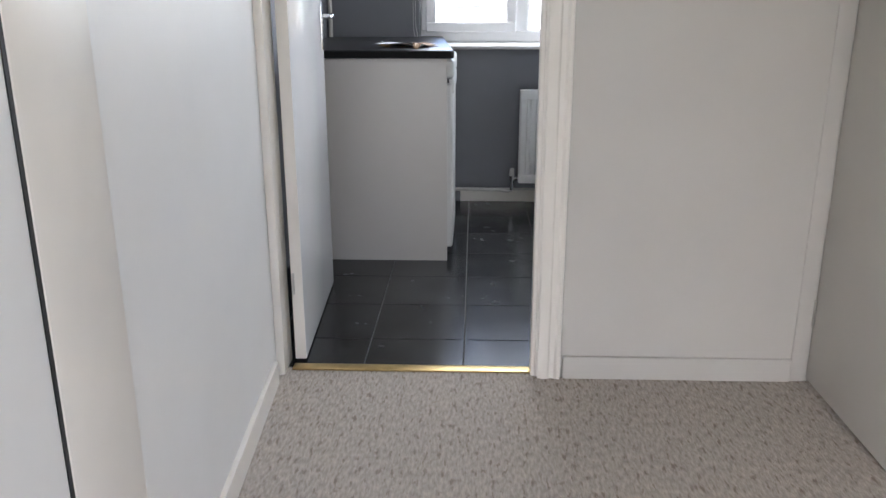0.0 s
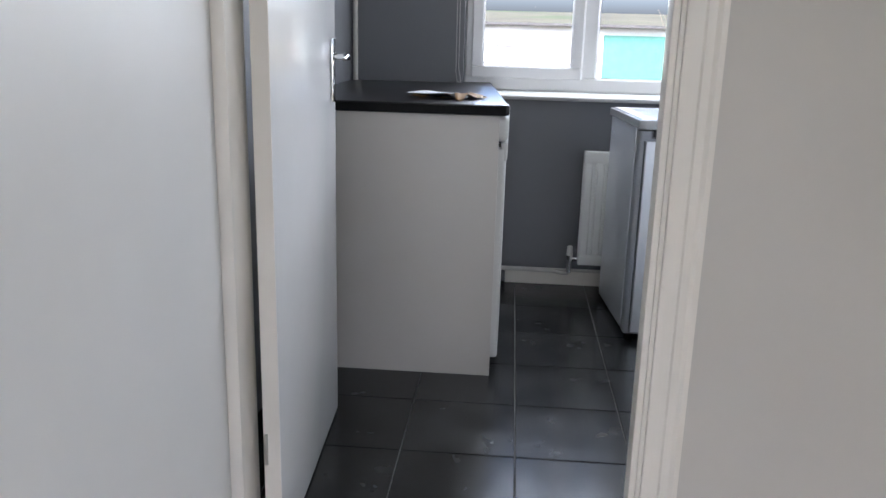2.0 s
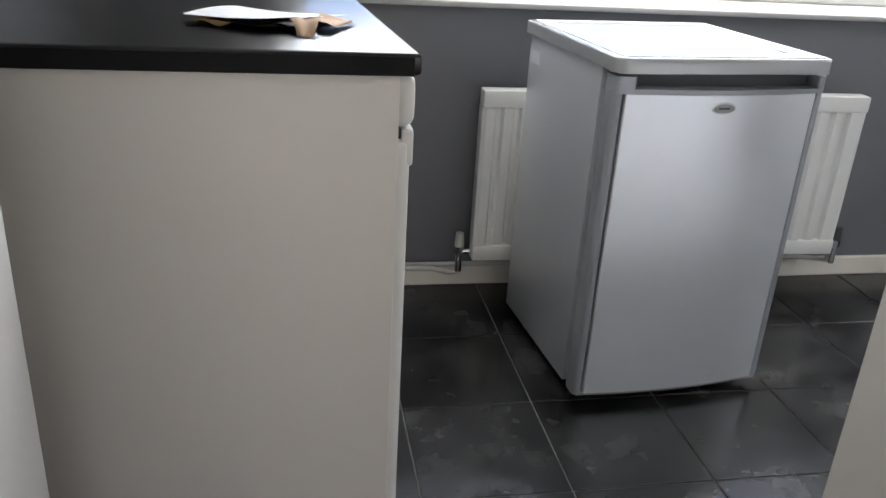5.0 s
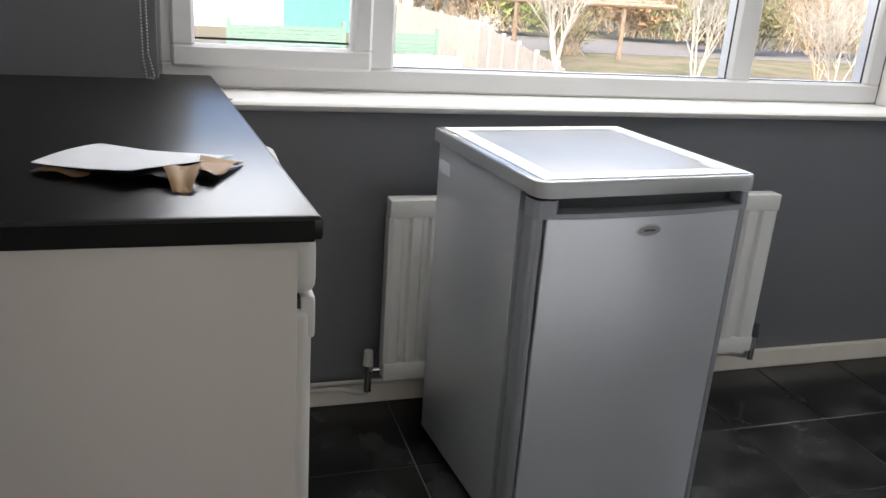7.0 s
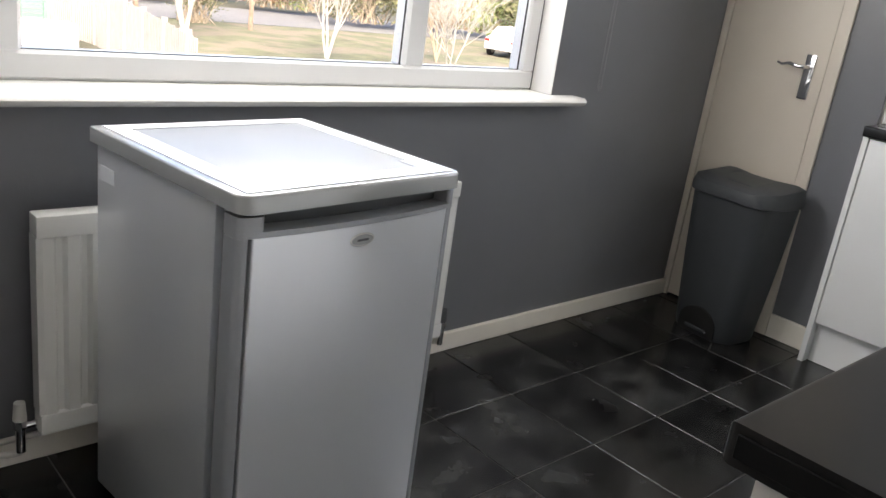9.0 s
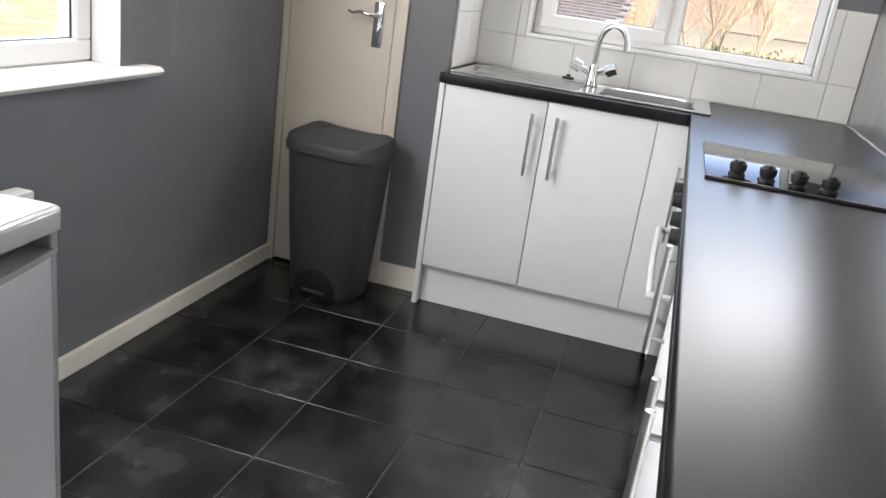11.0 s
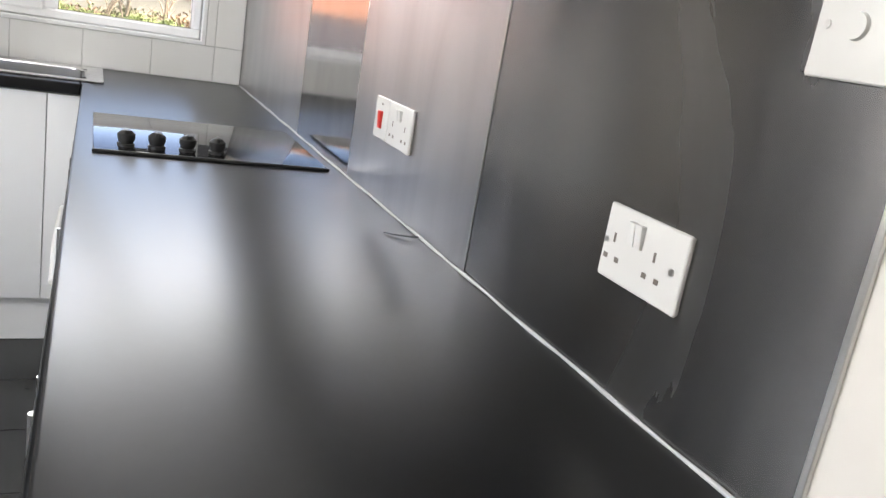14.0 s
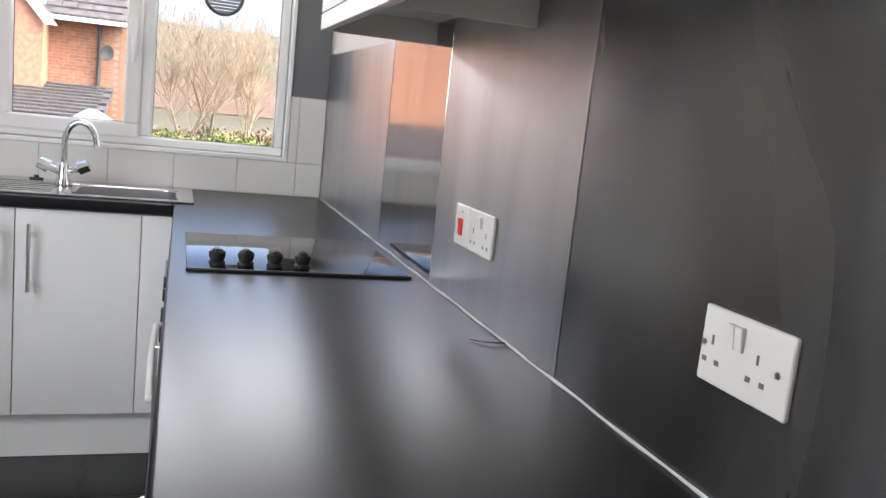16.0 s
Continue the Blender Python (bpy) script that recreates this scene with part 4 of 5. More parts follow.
# unseen hall end, its wide opening added to let daylight in behind the walker
# unseen wall added to shut out light behind the side door
structure("wall_side_room", box(-1.4, -1.3, -4.3, HS, 0, CEIL), M_hall, "unseen plain wall added to keep light from behind the side door", "wall")
bm = box(-1.3, 0.1, -4.3, -4.2, 0, CEIL)
bx(bm, 1.5, HR + 0.14, -4.3, -4.2, 0, CEIL)
bx(bm, 0.1, 1.5, -4.3, -4.2, 2.15, CEIL)
bx(bm, 0.1, 1.5, -4.3, -4.2, 0, 0.3)
structure("wall_hall_south", bm, M_hall, "white painted wall at the hall's end", "wall")

# ---- waste bin ----
def rounded(cx, cy, w, d, r, n=6):
    pts = []
    for sx, sy, a0 in ((1, 1, 0), (-1, 1, 90), (-1, -1, 180), (1, -1, 270)):
        for k in range(n + 1):
            a = radians(a0 + 90 * k / n)
            pts.append((cx + sx * (w / 2 - r) + r * math.cos(a), cy + sy * (d / 2 - r) + r * math.sin(a)))
    return pts


def loft(bm, loops, cap=True):
    rings = [[bm.verts.new(p) for p in l] for l in loops]
    for a, b in zip(rings, rings[1:]):
        for k in range(len(a)):
            bm.faces.new((a[k], a[(k + 1) % len(a)], b[(k + 1) % len(b)], b[k]))
    if cap:
        bm.faces.new(rings[0][::-1])
        bm.faces.new(rings[-1])
    return bm


wb = thing("pedal_bin", (0, 0, 0), "dark grey plastic pedal bin before the cream door", "waste bin")
# local: front towards -x, width along y
bm = bmesh.new()
loops = []
for z, w, d in ((0.0, 0.225, 0.27), (0.015, 0.235, 0.28), (0.3, 0.265, 0.32), (0.575, 0.29, 0.352)):
    loops.append([(x, y, z) for x, y in rounded(0, 0, w, d, 0.07)])
loft(bm, loops)
part("body", bm, M_bin, wb)
bm = bmesh.new()
arch = [(-0.085, 0.0), (-0.085, 0.045)] + [(-0.085 * math.cos(math.pi * k / 10), 0.045 + 0.075 * math.sin(math.pi * k / 10)) for k in range(1, 10)] + [(0.085, 0.045), (0.085, 0.0)]
prism(bm, arch, "x", -0.1235, -0.06)
for v in bm.verts:
    if v.co.x < -0.1:
        v.co.x -= 0.03 * v.co.z / 0.3 - 0.0
# solid dark arch on the body; the recess's shade is its colour
recess = part("pedal_recess", bm, M_dark, wb, "dark arch painted as the shade of the pedal recess")
part("pedal", box(-0.135, -0.09, -0.05, 0.05, 0.02, 0.035, 0.006), M_bin, recess, "grey foot pedal")
bm = bmesh.new()
loops = []
for z, s, sag in ((0.57, 1.02, 0), (0.575, 1.075, 0), (0.60, 1.08, 0), (0.622, 1.03, 1), (0.634, 0.86, 1), (0.636, 0.5, 1)):
    loops.append([(x * s, y * s, z + (0.022 * (abs(y) / 0.17) ** 2 * sag - 0.012 * sag * (x < 0))) for x, y in rounded(0, 0, 0.292, 0.354, 0.08)])
loft(bm, loops)
part("lid", bm, M_bin, wb, "curved grey lid")
local_children(wb)
wb.matrix_world = pose(3.365, 1.885, 0, 0, 0, -6)

# ---- letters on the worktop ----
def sheet_thing(pts, lift, thick=0.001):
    """A creased sheet of paper: a grid over four corners with lifts."""
    bm = bmesh.new()
    n = 8
    a, b, c, d = [Vector(p) for p in pts]
    top, bot = [], []
    for i in range(n + 1):
        for j in range(n + 1):
            u, v = i / n, j / n
            p = a.lerp(b, u).lerp(d.lerp(c, u), v)
            z = lift(u, v)
            top.append(bm.verts.new((p.x, p.y, p.z + z + thick)))
            bot.append(bm.verts.new((p.x, p.y, p.z + z)))
    for i in range(n):
        for j in range(n):
            k = i * (n + 1) + j
            bm.faces.new((top[k], top[k + n + 1], top[k + n + 2], top[k + 1]))
            bm.faces.new((bot[k + 1], bot[k + n + 2], bot[k + n + 1], bot[k]))
    bmesh.ops.holes_fill(bm, edges=bm.edges)
    return bm


env = thing("torn_envelope", (0.27, 1.35, TOP), "torn brown paper envelope with its inside shade painted dark on the worktop", "envelope")
part("back_sheet", sheet_thing([(0.128, 1.33, TOP + 0.001), (0.275, 1.298, TOP + 0.001), (0.412, 1.39, TOP + 0.001), (0.215, 1.47, TOP + 0.001)],
                               lambda u, v: 0.003 * math.sin(math.pi * u) + 0.002 * math.sin(13 * u + 5 * v) + 0.002), M_kraft, env)
# near-black sheet put in for the shade between the torn layers
part("inside", sheet_thing([(0.165, 1.322, TOP + 0.0075), (0.322, 1.256, TOP + 0.0075), (0.39, 1.355, TOP + 0.0075), (0.22, 1.42, TOP + 0.0075)],
                           lambda u, v: 0.003 * math.sin(11 * u) + 0.002 * math.sin(17 * u + 1) + 0.003 * u), M_dark, env, "dark sheet painting the shade inside the torn envelope")
part("torn_flap", sheet_thing([(0.300, 1.285, TOP + 0.020), (0.312, 1.224, TOP + 0.0015), (0.336, 1.217, TOP + 0.0015), (0.350, 1.295, TOP + 0.021)],
                              lambda u, v: 0.006 * math.sin(math.pi * u) * (1 - 0.4 * v) + 0.002 * math.sin(8 * v)), M_kraft, env, "curled torn flap")
part("torn_flap", sheet_thing([(0.345, 1.29, TOP + 0.016), (0.366, 1.27, TOP + 0.010), (0.414, 1.385, TOP + 0.006), (0.35, 1.36, TOP + 0.018)],
                              lambda u, v: 0.003 * math.sin(9 * v + 2 * u)), M_kraft, env, "curled torn flap")
part("torn_flap", sheet_thing([(0.150, 1.318, TOP + 0.006), (0.205, 1.298, TOP + 0.004), (0.21, 1.33, TOP + 0.012), (0.16, 1.345, TOP + 0.012)],
                              lambda u, v: 0.003 * math.sin(7 * u)), M_kraft, env, "curled torn flap")
let = tagged(part("letter", sheet_thing([(0.130, 1.338, TOP + 0.014), (0.262, 1.258, TOP + 0.018), (0.398, 1.374, TOP + 0.020), (0.208, 1.462, TOP + 0.013)],
                                        lambda u, v: -0.004 * math.sin(math.pi * u) + 0.004 * math.sin(3 * v + 2 * u)), M_paper), "folded white letter lying on a torn envelope", "letter")

# ---- blind chains ----
def bead_chain(name, pts, label, gap=0.0075, r=0.0032):
    bm = bmesh.new()
    pts = [Vector(p) for p in pts]
    for a, b in zip(pts, pts[1:]):
        k = max(1, int((b - a).length / gap))
        for i in range(k):
            bmesh.ops.create_icosphere(bm, subdivisions=1, radius=r, matrix=Matrix.Translation(a.lerp(b, i / k)))
    return tagged(part(name, bm, M_chain), label, "blind chain")


bead_chain("blind_chain", [(0.235, N - 0.012, 1.7), (0.238, N - 0.012, TOP + 0.05), (0.245, N - 0.014, TOP + 0.004), (0.26, N - 0.03, TOP + 0.004), (0.262, N - 0.02, TOP + 0.01), (0.25, N - 0.009, TOP + 0.06), (0.247, N - 0.009, 1.7)], "steel bead blind chain hanging beside the window onto the worktop")
bead_chain("blind_chain", [(2.78, N - 0.008, 1.8), (2.775, N - 0.008, 0.93), (2.785, N - 0.008, 0.915), (2.795, N - 0.008, 0.93), (2.795, N - 0.008, 1.8)], "pale bead blind chain hanging on the grey wall", 0.009, 0.0018)
tagged(part("wall_pipe", tube(bmesh.new(), [(W + 0.022, N - 0.022, TOP + 0.0005), (W + 0.022, N - 0.022, CEIL - 0.001)], 0.011), M_pipe), "cream painted pipe in the room corner", "pipe")

# ---- round ventilator in the sink window ----
vent = thing("window_ventilator", (XF + 0.02, 0.49, 1.71), "round grey plastic ventilator in the window pane", "ventilator")
bm = bmesh.new()
for k in range(32):
    a, b = 2 * math.pi * k / 32, 2 * math.pi * (k + 1) / 32
    cyl(bm, (XF + 0.014, 0.49 + 0.074 * math.cos(a), 1.715 + 0.074 * math.sin(a)), (XF + 0.014, 0.49 + 0.074 * math.cos(b), 1.715 + 0.074 * math.sin(b)), 0.007, n=8)
part("ring", bm, M_gasket, vent)
for k in range(-5, 6):
    hw = math.sqrt(max(0.0001, 0.07 ** 2 - (k * 0.0125) ** 2))
    part("slat", box(XF + 0.01, XF + 0.02, 0.49 - hw, 0.49 + hw, 1.715 + k * 0.0125 - 0.0045, 1.715 + k * 0.0125 + 0.0045), M_silver_dark, vent)

# ---- outdoors ----
GZ = -2.3
M_grass = material("grass", (0.10, 0.10, 0.05), 0.9, var=0.3, scale=1.2, second=(0.15, 0.125, 0.085), second_at=0.45, second_scale=0.5)
M_road = material("road_asphalt", (0.13, 0.127, 0.122), 0.8, var=0.15, scale=3, bump=0.3, bump_scale=60)
M_brick = material("orange_brick", (0.36, 0.185, 0.12), 0.8, var=0.2, scale=9, island=0.15)
M_mortar = material("mortar", (0.36, 0.30, 0.24), 0.9, var=0.1, scale=20)
M_roof = material("roof_tile", (0.09, 0.087, 0.09), 0.7, var=0.25, scale=5)
M_fence = material("weathered_fence", (0.33, 0.305, 0.27), 0.85, var=0.2, scale=8, stretch=(3, 3, 0.5))
M_green = material("green_paint", (0.09, 0.26, 0.22), 0.5, var=0.08, scale=3)
M_greenwood = material("green_fence_stain", (0.15, 0.24, 0.19), 0.7, var=0.2, scale=8, stretch=(1, 1, 4))
M_siding = material("white_siding", (0.72, 0.73, 0.73), 0.5, var=0.03, scale=2)
M_birch = material("birch_bark", (0.38, 0.36, 0.32), 0.7, var=0.25, scale=6, second=(0.12, 0.1, 0.09), second_at=0.66, second_scale=9)
M_bark = material("twig_bark", (0.34, 0.27, 0.19), 0.85, var=0.25, scale=8)
M_leaf = material("olive_leaf", (0.12, 0.115, 0.05), 0.7, var=0.4, scale=2)
M_leaf2 = material("rust_leaf", (0.2, 0.125, 0.06), 0.7, var=0.4, scale=2)
M_hedge = material("hedge_leaf", (0.16, 0.19, 0.055), 0.7, var=0.35, scale=3)
M_hill = material("hill_field", (0.085, 0.078, 0.05), 0.95, var=0.3, scale=0.06, second=(0.055, 0.072, 0.028), second_at=0.5, second_scale=0.03)
M_soil = material("ploughed_soil", (0.12, 0.075, 0.048), 0.95, var=0.2, scale=0.3, stretch=(1, 0.2, 1))
M_wood = material("pergola_wood", (0.24, 0.17, 0.12), 0.8, var=0.2, scale=6)
M_car = material("white_car_paint", (0.75, 0.75, 0.76), 0.2, var=0.01)
M_lamp = material("tail_lamp", (0.5, 0.03, 0.02), 0.3, var=0.05)

# one ground sheet that rises to a hill far off in the east
bm = bmesh.new()
NG = 60
grid = []
for i in range(NG + 1):
    row = []
    for j in range(NG + 1):
        x = -300 + 900 * i / NG
        y = -300 + 900 * j / NG
        d = max(0.0, x - 62)
        rise = min(0.115 * d, 23 + 0.03 * y)
        d2 = max(0.0, y - 90)
        rise = max(rise, min(0.05 * d2, 12))
        row.append(bm.verts.new((x, y, GZ + rise)))
    grid.append(row)
for i in range(NG):
    for j in range(NG):
        bm.faces.new((grid[i][j], grid[i + 1][j], grid[i + 1][j + 1], grid[i][j + 1]))
structure("ground", bm, M_hill, "rough brown and green ground rising to a hill", "ground")
bm = bmesh.new()
strips = [[bm.verts.new((x, y, GZ + 0.115 * (x - 62) + 0.08)) for y in range(-60, 61, 10)] for x in (78, 92, 106, 118)]
for a, b in zip(strips, strips[1:]):
    for k in range(len(a) - 1):
        bm.faces.new((a[k], b[k], b[k + 1], a[k + 1]))
structure("field", bm, M_soil, "ploughed orange-brown field on the hillside", "field")
structure("road", box(10.6, 60, 38, 47, GZ + 0.005, GZ + 0.03), M_road, "pale dry asphalt road", "road")
structure("pavement", box(10.2, 40, 18, 37.6, GZ + 0.004, GZ + 0.02), M_grass, "grass verge with worn patches", "verge")
# outer walls below the flat
structure("wall_outer", box(W - 0.2, E_ + 0.3, -4.3, N + 0.3, GZ, -0.15), M_mortar, "rendered wall of the storey below", "wall")


def plank_fence(a, b, h, z_drop, label, w=0.11):
    """Upright boards between two plan points; its top falls by z_drop."""
    a, b = Vector((*a, 0)), Vector((*b, 0))
    L = (b - a).length
    d = (b - a).normalized()
    ang = math.degrees(math.atan2(d.y, d.x))
    t = thing("garden_fence", (a.x, a.y, GZ), label, "fence")
    n = int(L / 0.14)
    boards = {}
    for i in range(n):
        p = a + d * (i + 0.5) * L / n
        hh = round(h - z_drop * i / n + random.uniform(-0.02, 0.02), 2)
        if hh not in boards:
            boards[hh] = mesh_of("board", box(-w / 2, w / 2, -0.012, 0.012, 0.0, hh, 0.0), M_fence)
        o = new("board", boards[hh])
        o.parent = t
        o.matrix_parent_inverse = t.matrix_world.inverted()
        o.matrix_basis = pose(p.x, p.y, GZ, 0, 0, ang)
    for i in range(0, int(L / 1.9) + 1):
        p = a + d * min(L, i * 1.9)
        o = part("post", box(-0.06, 0.06, -0.08, 0.05, GZ, GZ + h + 0.1 - z_drop * i * 1.9 / L), M_fence, t, "taller fence post")
        o.matrix_parent_inverse = t.matrix_world.inverted()
        o.matrix_basis = pose(p.x, p.y, 0, 0, 0, ang)
    return t


plank_fence((9.0, 36.5), (10.0, 27.5), 2.0, 0.15, "grey weathered close-board garden fence")
plank_fence((10.0, 27.5), (8.6, 17.5), 1.8, 0.25, "grey weathered close-board fence stepping down")


def low_panel(p, q, z0, z1, label):
    t = thing("fence_panel", (p[0], p[1], GZ), label, "fence", "green fence panels")
    L = math.dist(p, q)
    ang = math.degrees(math.atan2(q[1] - p[1], q[0] - p[0]))
    m = pose(p[0], p[1], 0, 0, 0, ang)
    n = 5
    for k in range(n):
        zz = z0 + (z1 - z0) * k / n
        o = part("slat", box(0, L, -0.02, 0.02, zz, zz + (z1 - z0) / n * 0.9), M_greenwood, t)
        o.matrix_parent_inverse = t.matrix_world.inverted()
        o.matrix_basis = m
    for x in (0, L):
        o = part("post", box(x - 0.06, x + 0.06, -0.06, 0.06, GZ, z1 + 0.18), M_greenwood, t)
        o.matrix_parent_inverse = t.matrix_world.inverted()
        o.matrix_basis = m


low_panel((1.6, 26.0), (5.1, 26.3), -1.35, -0.75, "green stained slatted low fence panel")
low_panel((6.3, 28.5), (8.9, 28.8), -1.7, -1.0, "green stained slatted fence panel beside the plank fence")
tagged(part("garden_bench_box", box(6.5, 9.2, 26.6, 27.6, GZ, -1.62, 0.04), M_siding), "low white storage box before the fence", "storage box")

cot = thing("garden_cabin", (3, 44, GZ), "white weatherboarded cabin with a green door", "cabin")
part("wall", box(-8, 5.2, 44, 50, GZ, 1.6), M_siding, cot)
for k in range(26):
    z = GZ + 0.15 * k
    part("weatherboard", box(-8, 4.5, 43.94, 44.0, z, z + 0.135), M_siding, cot)
part("corner_board", box(4.5, 4.75, 43.9, 44.0, GZ, 1.6), M_siding, cot)
part("door", box(5.22, 8.6, 43.9, 44.1, GZ, 1.2), M_green, cot, "green painted garage door")
part("wall", box(5.2, 12, 44.1, 50, GZ, 1.6), M_siding, cot)
part("roof", box(-8.5, 12.5, 43.4, 50.5, 1.6, 1.75), M_roof, cot)

perg = thing("pergola", (14, 38, GZ), "dark timber pergola with round posts", "pergola")
for px, py in ((9.5, 36.8), (14.5, 35.5), (19.6, 35.0)):
    part("post", cyl(bmesh.new(), (px, py, GZ), (px, py, 0.0), 0.11, 0.1, 10), M_wood, perg)
part("beam", tube(bmesh.new(), [(7.5, 37.3, 0.05), (14.5, 35.5, 0.12), (22, 34.6, 0.22)], 0.12, 8), M_wood, perg)
part("beam", tube(bmesh.new(), [(8.2, 39.2, 0.1), (15, 37.4, 0.2), (22.5, 36.6, 0.3)], 0.12, 8), M_wood, perg)
for k in range(7):
    xx = 8.5 + k * 2.1
    part("cross_beam", tube(bmesh.new(), [(xx, 36.2 - 0.12 * k * 0.9, 0.25), (xx + 0.6, 39.4 - 0.3 * k, 0.3)], 0.08, 8), M_wood, perg)


def bare_tree(base, height, mat, label, seed, spread=0.45, stems=1, depth=4, name="tree", r0=0.09):
    rnd = random.Random(seed)
    t = thing(name, base, label, "tree")
    trunk, crown = bmesh.new(), bmesh.new()

    def grow(p, d, L, r, lv):
        pts, rr = [p], [r]
        for k in range(3):
            d = (d + Vector((rnd.uniform(-1, 1), rnd.uniform(-1, 1), rnd.uniform(-0.2, 0.5))) * 0.13).normalized()
            p = p + d * L / 3
            pts.append(p)
            rr.append(r * (1 - 0.2 * (k + 1)))
        tube(trunk if lv == 0 else crown, pts, rr, 6 if lv < 2 else 4)
        if lv < depth:
            for k in range(rnd.randint(3, 4) + (lv == 0) * 4):
                q = pts[rnd.randint(1, 3)].lerp(pts[rnd.randint(1, 3)], rnd.random())
                side = Vector((rnd.uniform(-1, 1), rnd.uniform(-1, 1), rnd.uniform(0.1, 0.9)))
                nd = (d * (1 - spread) + side.normalized() * spread * 1.5).normalized()
                grow(q, nd, L * rnd.uniform(0.5, 0.72), max(0.008, r * 0.42), lv + 1)
    for s in range(stems):
        lean = Vector((rnd.uniform(-0.35, 0.35), rnd.uniform(-0.35, 0.35), 1)).normalized() if stems > 1 else Vector((0, 0, 1))
        grow(Vector(base), lean, height * 0.5, r0 * rnd.uniform(0.8, 1.1), 0)
    part("trunk", trunk, mat, t)
    part("crown", crown, mat, t, "bare twigs")
    return t


bare_tree((14.6, 31.0, GZ), 6.5, M_birch, "leafless white birch with several stems", 3, stems=5)
bare_tree((17.5, 25.6, GZ), 5.5, M_birch, "slender leafless white birch", 8, stems=4, r0=0.06)
bare_tree((24.0, 27.0, GZ), 5.5, M_bark, "leafless brown sapling by the road", 12, stems=4, r0=0.04)
bare_tree((20.5, 22.3, GZ), 4.6, M_birch, "young leafless tree with pale stems", 21, stems=3, r0=0.04)
bare_tree((48.0, 0.3, GZ), 8.6, M_bark, "broad leafless tree behind the hedge", 31, stems=4, depth=5, r0=0.08)
bare_tree((52.0, -3.2, GZ), 8.0, M_bark, "leafless tree with fine twigs", 37, stems=3, depth=5, r0=0.1)
bare_tree((55.0, -1.2, GZ), 8.4, M_bark, "leafless tree with a rounded crown", 39, stems=3, depth=4, r0=0.1)


def bush(name, centre, size, mat, label, seed, n=900, leaf=0.12, twig=True):
    """Many small leaf faces in an uneven clump, with twigs through it."""
    rnd = random.Random(seed)
    c = Vector(centre)
    bm = bmesh.new()
    lobes = [(Vector((rnd.uniform(-0.7, 0.7) * size[0], rnd.uniform(-0.7, 0.7) * size[1], rnd.uniform(0.25, 0.75) * size[2])), rnd.uniform(0.35, 0.6)) for _ in range(9)]
    for _ in range(n):
        o, s = rnd.choice(lobes)
        p = c + o + Vector((rnd.gauss(0, 0.5) * size[0] * s, rnd.gauss(0, 0.5) * size[1] * s, rnd.gauss(0, 0.32) * size[2] * s))
        if p.z < c.z:
            p.z = c.z + rnd.random() * 0.4
        a = Vector((rnd.uniform(-1, 1), rnd.uniform(-1, 1), rnd.uniform(-1, 1))).normalized() * leaf * rnd.uniform(0.6, 1.6)
        b = a.orthogonal().normalized() * leaf * rnd.uniform(0.4, 1.0)
        vs = [bm.verts.new(p + v) for v in (-a, b * 0.7 - a * 0.1, a, -b * 0.7)]
        bm.faces.new(vs)
    t = thing(name, centre, label, "bush")
    part("foliage", bm, mat, t, smooth=False)
    if twig:
        bt = bmesh.new()
        for _ in range(40):
            e = c + Vector((rnd.uniform(-1, 1) * size[0], rnd.uniform(-1, 1) * size[1], rnd.uniform(0.5, 1.25) * size[2]))
            s0 = c + Vector((rnd.uniform(-0.6, 0.6) * size[0], rnd.uniform(-0.6, 0.6) * size[1], 0))
            tube(bt, [s0, s0.lerp(e, 0.5) + Vector((rnd.uniform(-0.2, 0.2), rnd.uniform(-0.2, 0.2), 0.1)), e], [0.03, 0.02, 0.008], 4)
        part("stems", bt, M_bark, t)


rb = random.Random(5)
for k in range(15):
    az = radians(12 + k * 3.0)
    dd = 53 + rb.uniform(-3, 5)
    bush("roadside_bush", (0.4 + dd * math.sin(az), 0.2 + dd * math.cos(az), GZ + 0.3), (2.6, 2.2, rb.uniform(3.0, 5.0)), (M_leaf, M_leaf, M_leaf2, M_hedge)[k % 4],
         ("dense olive bush beside the road", "tangled olive shrub beside the road", "rust-brown shrub beside the road", "yellow-green shrub beside the road")[k % 4], 50 + k, 1500, 0.16)
for k, (x, y) in enumerate(((12.6, 36), (17.8, 36.8))):
    bush("garden_shrub", (x, y, GZ), (1.3, 1.1, 1.9), M_birch if k == 0 else M_leaf, ("shrub covered in white blossom", "dense olive evergreen garden shrub")[k], 90 + k, 900, 0.07)
for k in range(10):
    bush("hedge", (47 + rb.uniform(-0.3, 0.3), 3.4 - k * 1.25, GZ), (0.8, 0.9, 1.55), M_hedge, "clipped green garden hedge section", 120 + k, 1300, 0.1, False)
for k in range(8):
    bush("thicket", (58 + rb.uniform(-2, 6), 6 - k * 2.6, GZ), (2.2, 2.0, rb.uniform(1.0, 1.7)), (M_leaf2, M_leaf)[k % 2], ("rust-brown winter thicket below the hill", "olive winter thicket below the hill")[k % 2], 140 + k, 700, 0.13)

car = thing("parked_car", (33, 30, GZ), "white parked car with red tail lamp", "car")
bm = prism(bmesh.new(), [(-2.1, 0.35), (-2.1, 0.9), (-1.5, 1.0), (-0.9, 1.42), (0.7, 1.45), (1.3, 1.0), (2.0, 0.9), (2.1, 0.35)], "y", -0.85, 0.85)
bmesh.ops.bevel(bm, geom=bm.edges[:], offset=0.06, segments=2, affect='EDGES', profile=0.5)
part("body", bm, M_car, car)
